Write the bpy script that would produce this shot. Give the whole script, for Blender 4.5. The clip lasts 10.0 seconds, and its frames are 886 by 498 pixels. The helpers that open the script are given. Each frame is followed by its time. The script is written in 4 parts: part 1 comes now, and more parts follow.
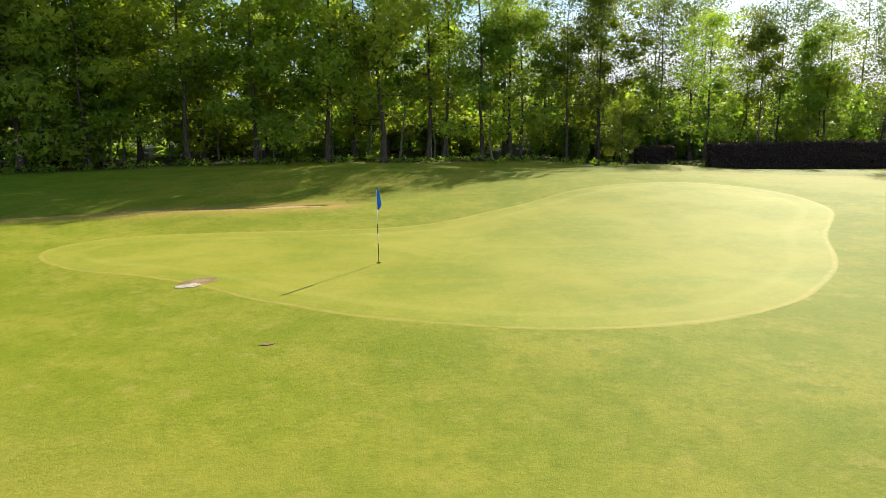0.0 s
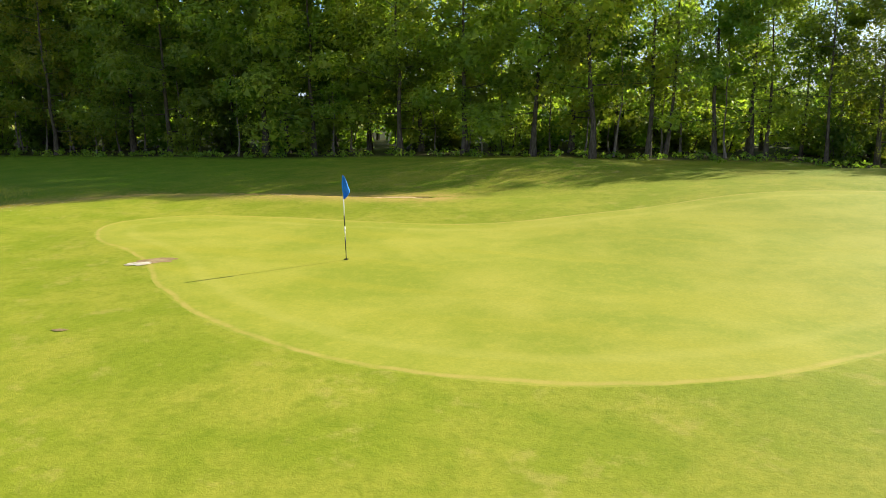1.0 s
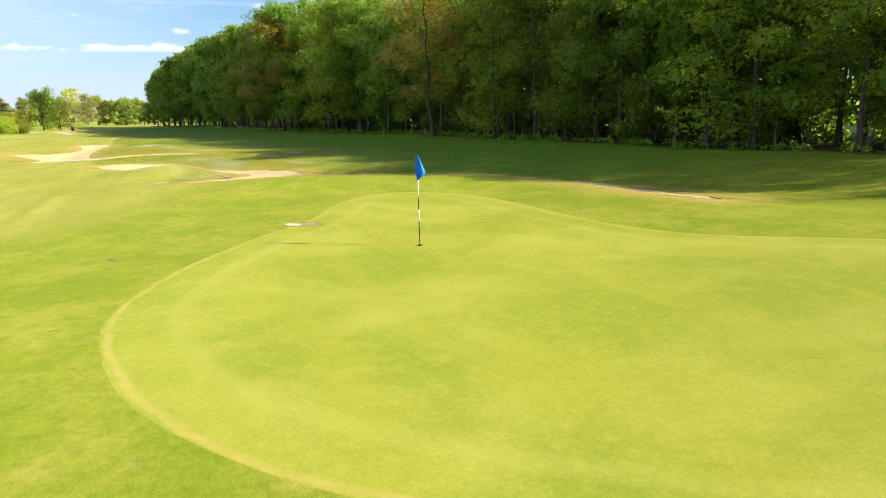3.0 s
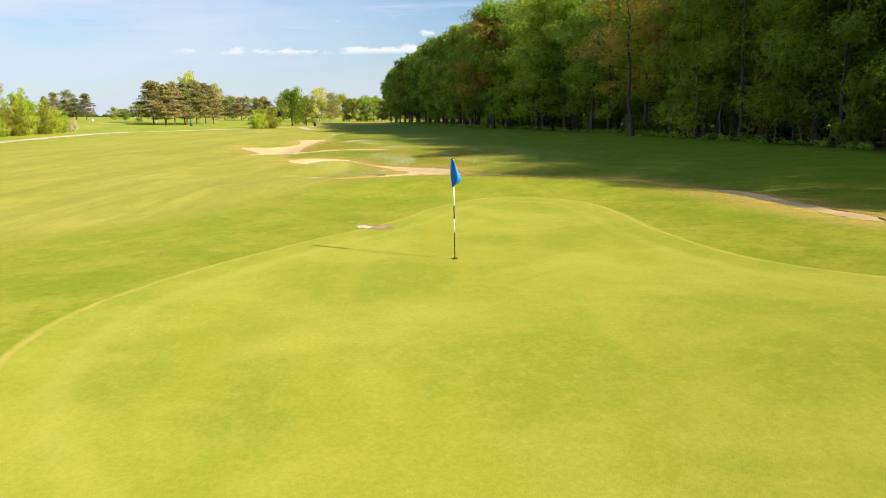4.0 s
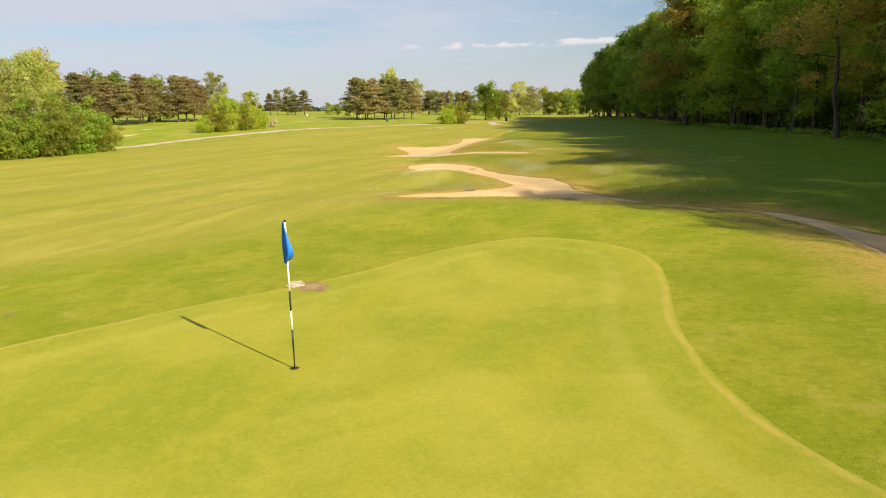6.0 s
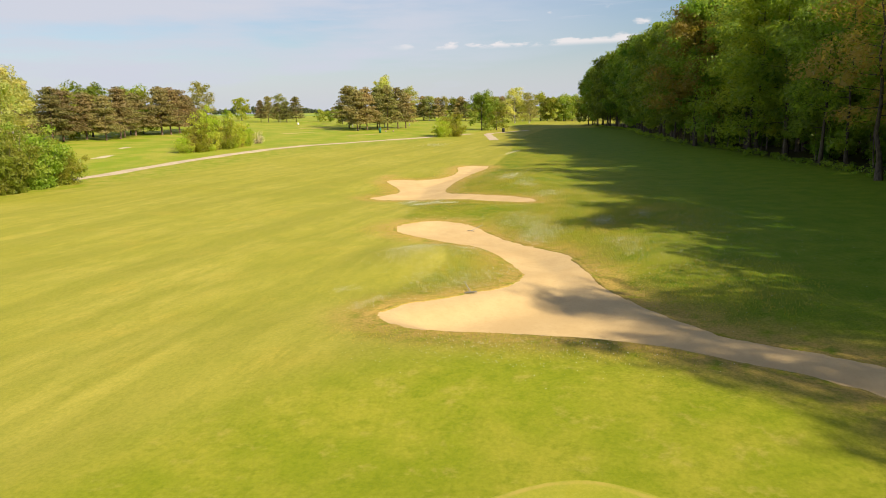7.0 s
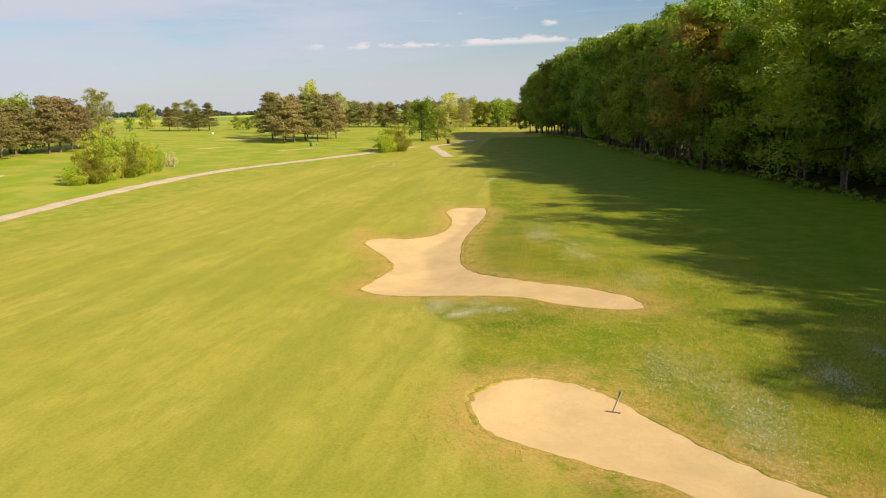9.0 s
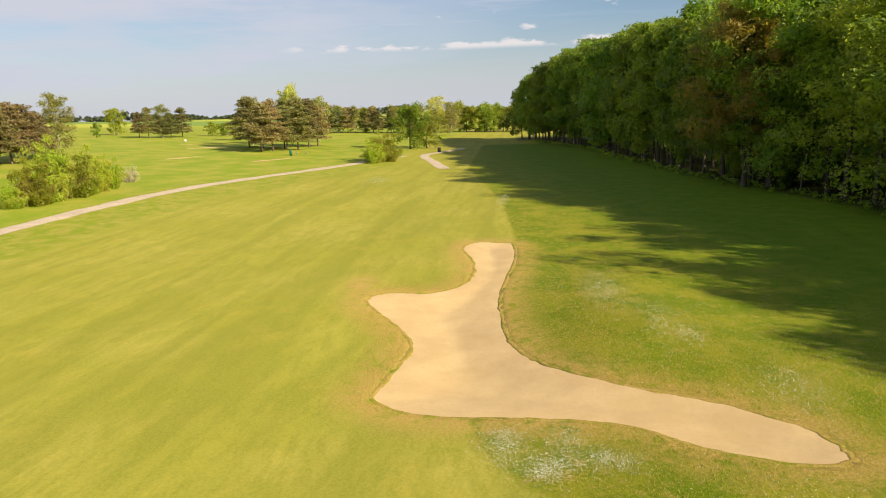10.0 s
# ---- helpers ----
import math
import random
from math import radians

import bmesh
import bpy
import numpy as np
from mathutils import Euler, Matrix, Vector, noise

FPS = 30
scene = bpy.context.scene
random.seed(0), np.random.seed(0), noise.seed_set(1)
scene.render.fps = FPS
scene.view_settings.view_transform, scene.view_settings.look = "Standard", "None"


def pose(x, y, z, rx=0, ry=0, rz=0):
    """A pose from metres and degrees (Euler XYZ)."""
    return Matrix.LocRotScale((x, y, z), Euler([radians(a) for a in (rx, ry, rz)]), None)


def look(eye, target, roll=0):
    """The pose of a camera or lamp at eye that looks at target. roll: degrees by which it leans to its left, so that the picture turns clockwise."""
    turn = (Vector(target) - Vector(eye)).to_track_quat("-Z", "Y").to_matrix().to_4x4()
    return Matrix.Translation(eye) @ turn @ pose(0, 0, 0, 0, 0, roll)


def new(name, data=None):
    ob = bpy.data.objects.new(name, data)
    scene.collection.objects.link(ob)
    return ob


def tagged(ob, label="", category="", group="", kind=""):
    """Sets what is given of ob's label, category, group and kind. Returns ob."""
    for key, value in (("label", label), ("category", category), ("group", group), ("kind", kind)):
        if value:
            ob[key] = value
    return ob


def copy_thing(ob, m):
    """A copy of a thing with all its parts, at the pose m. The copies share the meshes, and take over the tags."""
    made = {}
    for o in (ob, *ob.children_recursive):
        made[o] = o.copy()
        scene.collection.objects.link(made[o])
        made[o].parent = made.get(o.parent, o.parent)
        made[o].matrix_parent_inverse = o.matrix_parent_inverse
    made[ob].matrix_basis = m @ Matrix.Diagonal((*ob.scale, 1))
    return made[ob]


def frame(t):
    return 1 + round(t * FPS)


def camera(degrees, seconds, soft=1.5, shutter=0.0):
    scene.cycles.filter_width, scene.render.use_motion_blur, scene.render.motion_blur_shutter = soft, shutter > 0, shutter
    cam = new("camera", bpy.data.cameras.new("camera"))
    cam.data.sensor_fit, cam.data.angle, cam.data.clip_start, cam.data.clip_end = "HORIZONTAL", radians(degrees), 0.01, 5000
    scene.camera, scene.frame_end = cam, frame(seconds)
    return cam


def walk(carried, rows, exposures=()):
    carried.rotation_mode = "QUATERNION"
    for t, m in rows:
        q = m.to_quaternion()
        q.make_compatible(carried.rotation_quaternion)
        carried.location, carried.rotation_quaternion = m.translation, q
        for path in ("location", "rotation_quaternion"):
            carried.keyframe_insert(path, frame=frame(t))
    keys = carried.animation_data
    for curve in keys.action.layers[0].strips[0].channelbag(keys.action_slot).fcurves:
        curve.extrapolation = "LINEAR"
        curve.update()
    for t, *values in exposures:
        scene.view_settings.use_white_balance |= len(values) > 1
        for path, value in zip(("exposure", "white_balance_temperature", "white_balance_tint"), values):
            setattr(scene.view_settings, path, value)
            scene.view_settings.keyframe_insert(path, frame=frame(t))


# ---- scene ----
cam = camera(63.4, 10.0, soft=0.95)
ROWS = [
    (0.0, (-0.022, -0.762, 4.287), (-0.012, 1.196, 3.88), -0.8),
    (0.5, (4.681, 1.747, 3.877), (4.274, 3.664, 3.475), -1.0),
    (1.0, (8.48, 4.591, 3.489), (7.62, 6.354, 3.096), -1.15),
    (1.5, (11.179, 7.12, 3.246), (9.958, 8.657, 2.86), -1.2),
    (2.0, (13.103, 9.855, 3.03), (11.579, 11.092, 2.647), -1.2),
    (2.5, (14.257, 12.397, 2.907), (12.533, 13.336, 2.526), -1.3),
    (3.0, (14.617, 14.938, 2.785), (12.757, 15.571, 2.408), -1.35),
    (3.5, (14.385, 17.321, 2.730), (12.446, 17.639, 2.357), -1.31),
    (4.0, (13.668, 19.508, 2.733), (11.703, 19.530, 2.363), -1.22),
    (4.5, (12.694, 21.406, 2.759), (10.738, 21.204, 2.391), -1.2),
    (5.0, (11.501, 22.945, 2.8), (9.563, 22.615, 2.431), -1.3),
    (5.5, (9.805, 24.122, 2.828), (7.893, 23.663, 2.46), -1.4),
    (5.7, (8.881, 24.448, 2.835), (6.982, 23.94, 2.465), -1.45),
    (6.05, (6.820, 24.881, 3.444), (4.930, 24.338, 3.066), -1.54),
    (6.4, (4.386, 24.728, 4.657), (2.496, 24.200, 4.270), -1.59),
    (6.8, (1.208, 23.57, 5.939), (-0.685, 23.052, 5.552), -1.6),
    (7.0, (-0.491, 22.848, 6.389), (-2.383, 22.319, 6.011), -1.6),
    (7.5, (-4.643, 19.991, 7.571), (-6.537, 19.473, 7.193), -1.5),
    (8.0, (-8.95, 16.654, 8.05), (-10.862, 16.204, 7.672), -1.55),
    (8.5, (-14.091, 13.603, 8.565), (-16.019, 13.23, 8.184), -1.7),
    (9.0, (-20.098, 10.991, 9.02), (-22.037, 10.687, 8.636), -1.85),
    (9.5, (-26.53, 8.383, 9.396), (-28.475, 8.119, 9.015), -1.9),
    (10.0, (-33.332, 6.235, 9.715), (-35.28, 5.986, 9.338), -1.9),
]
EXPOSURES = [(0.0, 1.16, 6150, 6), (1.5, 1.42, 6050, 4), (3.0, 1.4, 5950, 3), (4.5, 1.03, 6650, 8), (5.5, 0.92, 6850, 9),
             (7.0, 0.93, 6900, 9), (8.5, 0.85, 6900, 10), (10.0, 0.88, 6900, 10)]
walk(cam, [(t, look(eye, target, roll)) for t, eye, target, roll in ROWS], EXPOSURES)

# ---- light: low evening sun from beyond the wood, clear sky with thin cloud ----
SUN_DIR = Vector((0.528, 0.849, 0.0)).normalized()
SUN_ELEV = radians(28.4)
sun_data = bpy.data.lights.new("sun", "SUN")
sun_data.energy, sun_data.angle, sun_data.color = 5.0, radians(0.6), (1.0, 0.88, 0.66)
sun = new("sun", sun_data)
sun_vec = Vector((SUN_DIR.x * math.cos(SUN_ELEV), SUN_DIR.y * math.cos(SUN_ELEV), math.sin(SUN_ELEV)))
sun.matrix_world = look(sun_vec * 60, (0, 0, 0))

world = bpy.data.worlds.new("sky_world")
scene.world = world
world.use_nodes = True
wn, wl = world.node_tree.nodes, world.node_tree.links
wn.clear()
w_out = wn.new("ShaderNodeOutputWorld")
w_bg = wn.new("ShaderNodeBackground")
sky = wn.new("ShaderNodeTexSky")
sky.sky_type, sky.sun_disc = "NISHITA", False
sky.sun_elevation, sky.sun_rotation = SUN_ELEV, math.atan2(SUN_DIR.x, SUN_DIR.y)
sky.air_density, sky.dust_density, sky.ozone_density = 1.2, 0.6, 2.4
w_tc = wn.new("ShaderNodeTexCoord")
w_sep = wn.new("ShaderNodeSeparateXYZ")
wl.new(w_tc.outputs["Generated"], w_sep.inputs[0])


def w_step(value, lo, hi, to_lo=0.0, to_hi=1.0):
    r = wn.new("ShaderNodeMapRange")
    r.interpolation_type = "SMOOTHSTEP"
    for key, number in zip(("From Min", "From Max", "To Min", "To Max"), (lo, hi, to_lo, to_hi)):
        r.inputs[key].default_value = number
    wl.new(value, r.inputs["Value"])
    return r.outputs["Result"]


def w_math(op, a, b):
    m = wn.new("ShaderNodeMath")
    m.operation = op
    for value, socket in zip((a, b), m.inputs):
        if isinstance(value, float):
            socket.default_value = value
        else:
            wl.new(value, socket)
    return m.outputs[0]


def w_clouds(scale, place, size, detail, rough=0.55):
    m = wn.new("ShaderNodeMapping")
    m.inputs["Scale"].default_value, m.inputs["Location"].default_value = scale, place
    t = wn.new("ShaderNodeTexNoise")
    t.inputs["Scale"].default_value, t.inputs["Detail"].default_value, t.inputs["Roughness"].default_value = size, detail, rough
    wl.new(w_tc.outputs["Generated"], m.inputs["Vector"])
    wl.new(m.outputs["Vector"], t.inputs["Vector"])
    return t.outputs["Fac"]


def w_blend(fac, a, b, mode="MIX"):
    m = wn.new("ShaderNodeMixRGB")
    m.blend_type = mode
    for value, socket in zip((fac, a, b), m.inputs):
        if isinstance(value, (float, tuple)):
            socket.default_value = value
        else:
            wl.new(value, socket)
    return m.outputs["Color"]


w_bg.inputs["Strength"].default_value = 0.05
w_y, w_z = w_sep.outputs["Y"], w_sep.outputs["Z"]
w_col = w_blend(1.0, sky.outputs["Color"], (0.9, 0.99, 1.23, 1), "MULTIPLY")
# thin veils and streaks of cirrus, thicker away from the wood
veil = w_math("MULTIPLY", w_step(w_clouds((1.6, 1.6, 11.0), (0, 0, 0), 2.2, 7.0), 0.2, 0.62, 0.0, 1.0), w_step(w_y, 0.12, -0.42))
streak = w_math("MULTIPLY", w_step(w_clouds((2.2, 1.4, 34.0), (0.4, 2.0, 0.3), 1.9, 6.0, 0.6), 0.45, 0.72, 0.0, 0.7), w_step(w_z, 0.075, 0.1))
haze = w_step(w_z, 0.13, -0.02, 0.0, 0.88)
w_col = w_blend(w_math("MAXIMUM", w_math("MAXIMUM", veil, haze), w_math("MULTIPLY", streak, w_step(w_y, 0.3, -0.1))), w_col, (6.45, 6.95, 8.4, 1))
# a row of small far cumulus with level bases low over the land
puff = w_clouds((13.0, 13.0, 34.0), (0.3, 0.5, 0.0), 1.5, 7.0, 0.58)
puff = w_math("ADD", puff, w_step(w_z, 0.083, 0.099, 0.07, -0.2))
puff = w_math("ADD", puff, w_step(w_y, -0.3, 0.0, -0.04, 0.06))
puff = w_math("MULTIPLY", w_math("MULTIPLY", w_step(puff, 0.48, 0.6, 0.0, 0.68), w_step(w_z, 0.079, 0.086)), w_math("MULTIPLY", w_step(w_y, -0.34, -0.28), w_step(w_y, 0.2, 0.1)))
w_col = w_blend(puff, w_col, (10.2, 9.5, 9.8, 1))
wl.new(w_col, w_bg.inputs["Color"])
wl.new(w_bg.outputs["Background"], w_out.inputs["Surface"])


# ---- materials ----
class Mat:
    """A node material with short calls for its nodes."""

    def __init__(self, name):
        self.mat = bpy.data.materials.new(name)
        self.mat.use_nodes = True
        self.n, self.l = self.mat.node_tree.nodes, self.mat.node_tree.links
        self.bsdf = self.n["Principled BSDF"]
        self.out = self.n["Material Output"]
        self.pos = self.n.new("ShaderNodeNewGeometry").outputs["Position"]

    def put(self, value, socket):
        if isinstance(value, bpy.types.NodeSocket):
            self.l.new(value, socket)
        else:
            socket.default_value = value

    def scaled(self, vec, sx, sy, sz, turn=0.0):
        m = self.n.new("ShaderNodeMapping")
        m.inputs["Scale"].default_value = (sx, sy, sz)
        m.inputs["Rotation"].default_value = (0, 0, turn)
        self.l.new(vec, m.inputs["Vector"])
        return m.outputs["Vector"]

    def noise(self, scale, detail=4.0, rough=0.55, vec=None, warp=0.0):
        t = self.n.new("ShaderNodeTexNoise")
        t.inputs["Scale"].default_value, t.inputs["Detail"].default_value = scale, detail
        t.inputs["Roughness"].default_value, t.inputs["Distortion"].default_value = rough, warp
        self.l.new(self.pos if vec is None else vec, t.inputs["Vector"])
        return t.outputs["Fac"]

    def attr(self, name):
        a = self.n.new("ShaderNodeAttribute")
        a.attribute_name = name
        return a.outputs["Fac"]

    def step(self, fac, lo, hi, to_lo=0.0, to_hi=1.0):
        r = self.n.new("ShaderNodeMapRange")
        r.interpolation_type = "SMOOTHSTEP"
        self.put(fac, r.inputs["Value"])
        for k, v in zip(("From Min", "From Max", "To Min", "To Max"), (lo, hi, to_lo, to_hi)):
            r.inputs[k].default_value = v
        return r.outputs["Result"]

    def math(self, op, a, b=0.0):
        m = self.n.new("ShaderNodeMath")
        m.operation = op
        self.put(a, m.inputs[0])
        self.put(b, m.inputs[1])
        return m.outputs[0]

    def mix(self, fac, a, b, mode="MIX"):
        m = self.n.new("ShaderNodeMixRGB")
        m.blend_type = mode
        for v, s in zip((fac, a, b), m.inputs):
            self.put((*v, 1) if isinstance(v, tuple) and len(v) == 3 else v, s)
        return m.outputs["Color"]

    def bump(self, height, strength, distance):
        b = self.n.new("ShaderNodeBump")
        b.inputs["Strength"].default_value, b.inputs["Distance"].default_value = strength, distance
        self.l.new(height, b.inputs["Height"])
        self.l.new(b.outputs["Normal"], self.bsdf.inputs["Normal"])

    def done(self, color, rough=0.8, spec=0.2, metal=0.0, tint=(1, 1, 1)):
        self.put((*color, 1) if isinstance(color, tuple) and len(color) == 3 else color, self.bsdf.inputs["Base Color"])
        self.put(rough, self.bsdf.inputs["Roughness"])
        self.bsdf.inputs["Diffuse Roughness"].default_value = 0.15 if rough > 0.7 else 0.0
        self.bsdf.inputs["Specular IOR Level"].default_value = spec
        self.bsdf.inputs["Metallic"].default_value = metal
        self.bsdf.inputs["Specular Tint"].default_value = (*tint, 1)
        return self.mat


def grass_material():
    m = Mat("grass_turf")
    broad, mid = m.noise(0.09, 3), m.noise(0.7, 4, 0.6)
    fine = m.noise(9.0, 6, 0.75)
    # mown stripes run away over the fairway
    stripes = m.noise(1.0, 3, 0.5, m.scaled(m.pos, 0.035, 0.42, 0.2, radians(-9)), 0.6)
    fair = m.mix(m.step(broad, 0.35, 0.65), (0.325, 0.298, 0.046), (0.385, 0.333, 0.068))
    fair = m.mix(m.step(stripes, 0.4, 0.66, 0, 0.7), fair, (0.24, 0.232, 0.036))
    fair = m.mix(m.step(m.noise(0.25, 5, 0.6), 0.52, 0.72, 0, 0.6), fair, (0.385, 0.31, 0.055))
    fair = m.mix(m.step(m.noise(1.0, 6, 0.75, m.scaled(m.pos, 0.5, 1.6, 1, radians(-9))), 0.42, 0.64, 0, 0.6), fair, (0.23, 0.23, 0.031))
    fair = m.mix(m.step(mid, 0.3, 0.75, 0, 0.5), fair, (0.26, 0.262, 0.038))
    ruf = m.mix(m.step(m.noise(0.35, 5, 0.65), 0.36, 0.64), (0.15, 0.195, 0.013), (0.255, 0.245, 0.026))
    ruf = m.mix(m.step(m.noise(1.9, 5, 0.7), 0.5, 0.68, 0, 0.75), ruf, (0.34, 0.26, 0.065))
    # greener grass near the wood, its tones lowered to deepen the tree shade
    ruf = m.mix(m.math("MULTIPLY", m.attr("shaded_turf"), 0.85), ruf, m.mix(m.step(mid, 0.3, 0.7), (0.088, 0.17, 0.011), (0.135, 0.205, 0.018)))
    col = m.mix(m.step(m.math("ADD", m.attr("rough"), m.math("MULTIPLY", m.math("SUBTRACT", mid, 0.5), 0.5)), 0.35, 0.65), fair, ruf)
    sur0 = m.step(m.noise(2.3, 5, 0.7), 0.46, 0.68, 0, 0.5)
    sur = m.mix(m.step(m.noise(0.45, 5, 0.65), 0.36, 0.66), (0.205, 0.236, 0.017), (0.282, 0.276, 0.031))
    sur = m.mix(sur0, sur, (0.15, 0.19, 0.011))
    sur = m.mix(m.step(m.noise(1.4, 5, 0.7, m.scaled(m.pos, 1, 1, 1, 0.7)), 0.54, 0.7, 0, 0.5), sur, (0.36, 0.3, 0.07))
    col = m.mix(m.attr("apron"), col, sur)
    # fresher, longer grass along and beyond the cart path
    verge = m.mix(m.step(m.noise(0.5, 5, 0.65), 0.4, 0.62), (0.2, 0.245, 0.02), (0.32, 0.29, 0.06))
    col = m.mix(m.math("MULTIPLY", m.attr("verge"), m.step(mid, 0.25, 0.55)), col, verge)
    lush = m.mix(m.step(m.noise(0.16, 5, 0.6), 0.38, 0.62), (0.2, 0.262, 0.022), (0.31, 0.3, 0.05))
    col = m.mix(m.attr("lush"), col, lush)
    # dry turf close to the sand
    dry = m.math("MULTIPLY", m.attr("dry"), m.step(m.noise(1.3, 5, 0.7), 0.3, 0.56))
    col = m.mix(dry, col, (0.42, 0.28, 0.085))
    # darker, browner ground within the wood, blending in from 2.5 m outside its edge
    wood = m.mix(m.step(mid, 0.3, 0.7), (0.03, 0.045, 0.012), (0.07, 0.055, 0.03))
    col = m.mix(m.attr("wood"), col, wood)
    # far crops
    far = m.mix(m.step(m.noise(1.0, 1, 0.3, m.scaled(m.pos, 0.0065, 0.0022, 0.0, radians(-25))), 0.46, 0.5), (0.40, 0.40, 0.06), (0.19, 0.27, 0.06))
    col = m.mix(m.attr("far"), col, far)
    grain = m.math("MULTIPLY", m.step(fine, 0.3, 0.7), m.math("ADD", 0.48, m.math("MULTIPLY", m.attr("rough"), 0.45)))
    col = m.mix(grain, col, m.mix(1.0, col, (0.52, 0.62, 0.45), "MULTIPLY"))
    blades = m.noise(38.0, 3, 0.7)
    m.bump(m.math("ADD", m.math("MULTIPLY", fine, 0.7), m.math("MULTIPLY", blades, 0.4)), 0.5, 0.04)
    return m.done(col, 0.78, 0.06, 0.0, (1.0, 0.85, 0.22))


def green_material():
    m = Mat("putting_turf")
    edge = m.attr("edge")
    a = m.mix(m.step(m.noise(0.3, 5, 0.62, None, 0.4), 0.36, 0.66), (0.235, 0.256, 0.026), (0.34, 0.318, 0.048))
    a = m.mix(m.step(m.noise(1.1, 6, 0.7), 0.4, 0.66, 0, 0.28), a, (0.215, 0.25, 0.02))
    a = m.mix(m.step(m.noise(0.6, 3, 0.5, m.scaled(m.pos, 0.25, 1.2, 1, radians(20)), 0.5), 0.45, 0.7, 0, 0.5), a, (0.32, 0.295, 0.03))
    a = m.mix(m.step(m.noise(3.2, 6, 0.75), 0.46, 0.66, 0, 0.4), a, (0.365, 0.33, 0.045))
    fine = m.noise(16.0, 6, 0.75)
    a = m.mix(m.step(m.noise(7.0, 5, 0.75), 0.52, 0.68, 0.0, 0.3), a, (0.37, 0.345, 0.06))
    a = m.mix(m.step(fine, 0.3, 0.7, 0.0, 0.55), a, m.mix(1.0, a, (0.66, 0.74, 0.6), "MULTIPLY"))
    # worn pale line round the collar
    wob = m.math("ADD", edge, m.math("MULTIPLY", m.math("SUBTRACT", m.noise(0.8, 3), 0.5), 0.25))
    line = m.math("MULTIPLY", m.step(wob, 0.08, 0.14), m.step(wob, 0.27, 0.18))
    a = m.mix(m.math("MULTIPLY", line, m.step(m.noise(1.7, 4, 0.7), 0.3, 0.65, 0.2, 0.7)), a, (0.4, 0.31, 0.08))
    ring = m.math("MULTIPLY", m.step(wob, 0.9, 1.1), m.step(wob, 1.5, 1.25))
    a = m.mix(m.math("MULTIPLY", ring, 0.15), a, (0.42, 0.38, 0.09))
    m.bump(m.noise(45.0, 3, 0.7), 0.35, 0.012)
    return m.done(a, 0.75, 0.07, 0.0, (1.0, 0.9, 0.2))


def sand_material():
    m = Mat("bunker_sand")
    c = m.mix(m.step(m.noise(0.5, 5, 0.6), 0.3, 0.7), (0.45, 0.32, 0.16), (0.515, 0.376, 0.196))
    c = m.mix(m.step(m.noise(6.0, 5, 0.7), 0.45, 0.7, 0, 0.3), c, (0.4, 0.27, 0.115))
    rake_lines = m.noise(3.0, 3, 0.5, m.scaled(m.pos, 0.5, 5.0, 1, radians(35)), 1.0)
    h = m.math("ADD", m.math("MULTIPLY", rake_lines, 0.5), m.noise(14.0, 5, 0.7))
    m.bump(h, 0.22, 0.04)
    return m.done(c, 0.9, 0.15)


def plain_material(name, a, b, scale=6.0, rough=0.8, spec=0.25, bump=0.3, dist=0.02, stretch=(1, 1, 1), metal=0.0):
    m = Mat(name)
    v = m.scaled(m.pos, *stretch)
    c = m.mix(m.step(m.noise(scale, 5, 0.65, v), 0.3, 0.7), a, b)
    c = m.mix(m.step(m.noise(scale * 0.13, 3, 0.6, v), 0.35, 0.75, 0, 0.4), c, m.mix(1.0, c, (0.6, 0.6, 0.58), "MULTIPLY"))
    if bump:
        m.bump(m.noise(scale * 2.5, 5, 0.7, v), bump, dist)
    return m.done(c, rough, spec, metal)


def leaf_material(name, a, b, c, glow=0.4):
    """Leaves: three tones spread leaf by leaf and tree by tree, light shining through them."""
    m = Mat(name)
    rnd = m.n.new("ShaderNodeNewGeometry").outputs["Random Per Island"]
    tree = m.n.new("ShaderNodeObjectInfo").outputs["Random"]
    col = m.mix(rnd, a, b)
    col = m.mix(m.step(m.noise(0.45, 3, 0.6), 0.4, 0.66, 0, 0.8), col, c)
    hsv = m.n.new("ShaderNodeHueSaturation")
    m.put(m.step(tree, 0, 1, 0.478, 0.512), hsv.inputs["Hue"])
    m.put(m.step(m.math("FRACT", m.math("MULTIPLY", tree, 7.3)), 0, 1, 0.7, 1.2), hsv.inputs["Value"])
    m.put(col, hsv.inputs["Color"])
    m.done(hsv.outputs["Color"], 0.5, 0.3)
    tr = m.n.new("ShaderNodeBsdfTranslucent")
    m.l.new(m.mix(1.0, hsv.outputs["Color"], (2.6, 2.4, 1.0), "MULTIPLY"), tr.inputs["Color"])
    mixer = m.n.new("ShaderNodeMixShader")
    mixer.inputs[0].default_value = glow
    m.l.new(m.bsdf.outputs[0], mixer.inputs[1])
    m.l.new(tr.outputs[0], mixer.inputs[2])
    m.l.new(mixer.outputs[0], m.out.inputs["Surface"])
    return m.mat


M_GRASS, M_GREEN, M_SAND = grass_material(), green_material(), sand_material()
M_BARK = plain_material("grey_bark", (0.05, 0.041, 0.028), (0.14, 0.12, 0.09), 5, 0.9, 0.1, 0.8, 0.04, (2, 2, 0.5))
M_PINEBARK = plain_material("pine_bark", (0.09, 0.06, 0.045), (0.2, 0.14, 0.1), 5, 0.9, 0.1, 0.8, 0.04, (2, 2, 0.5))
M_PALEBARK = plain_material("pale_bark", (0.12, 0.1, 0.075), (0.27, 0.235, 0.18), 5, 0.9, 0.1, 0.5, 0.03, (2, 2, 0.6))
M_BIRCHBARK = plain_material("birch_bark", (0.16, 0.15, 0.13), (0.5, 0.48, 0.43), 3, 0.8, 0.15, 0.4, 0.02, (1, 1, 3))
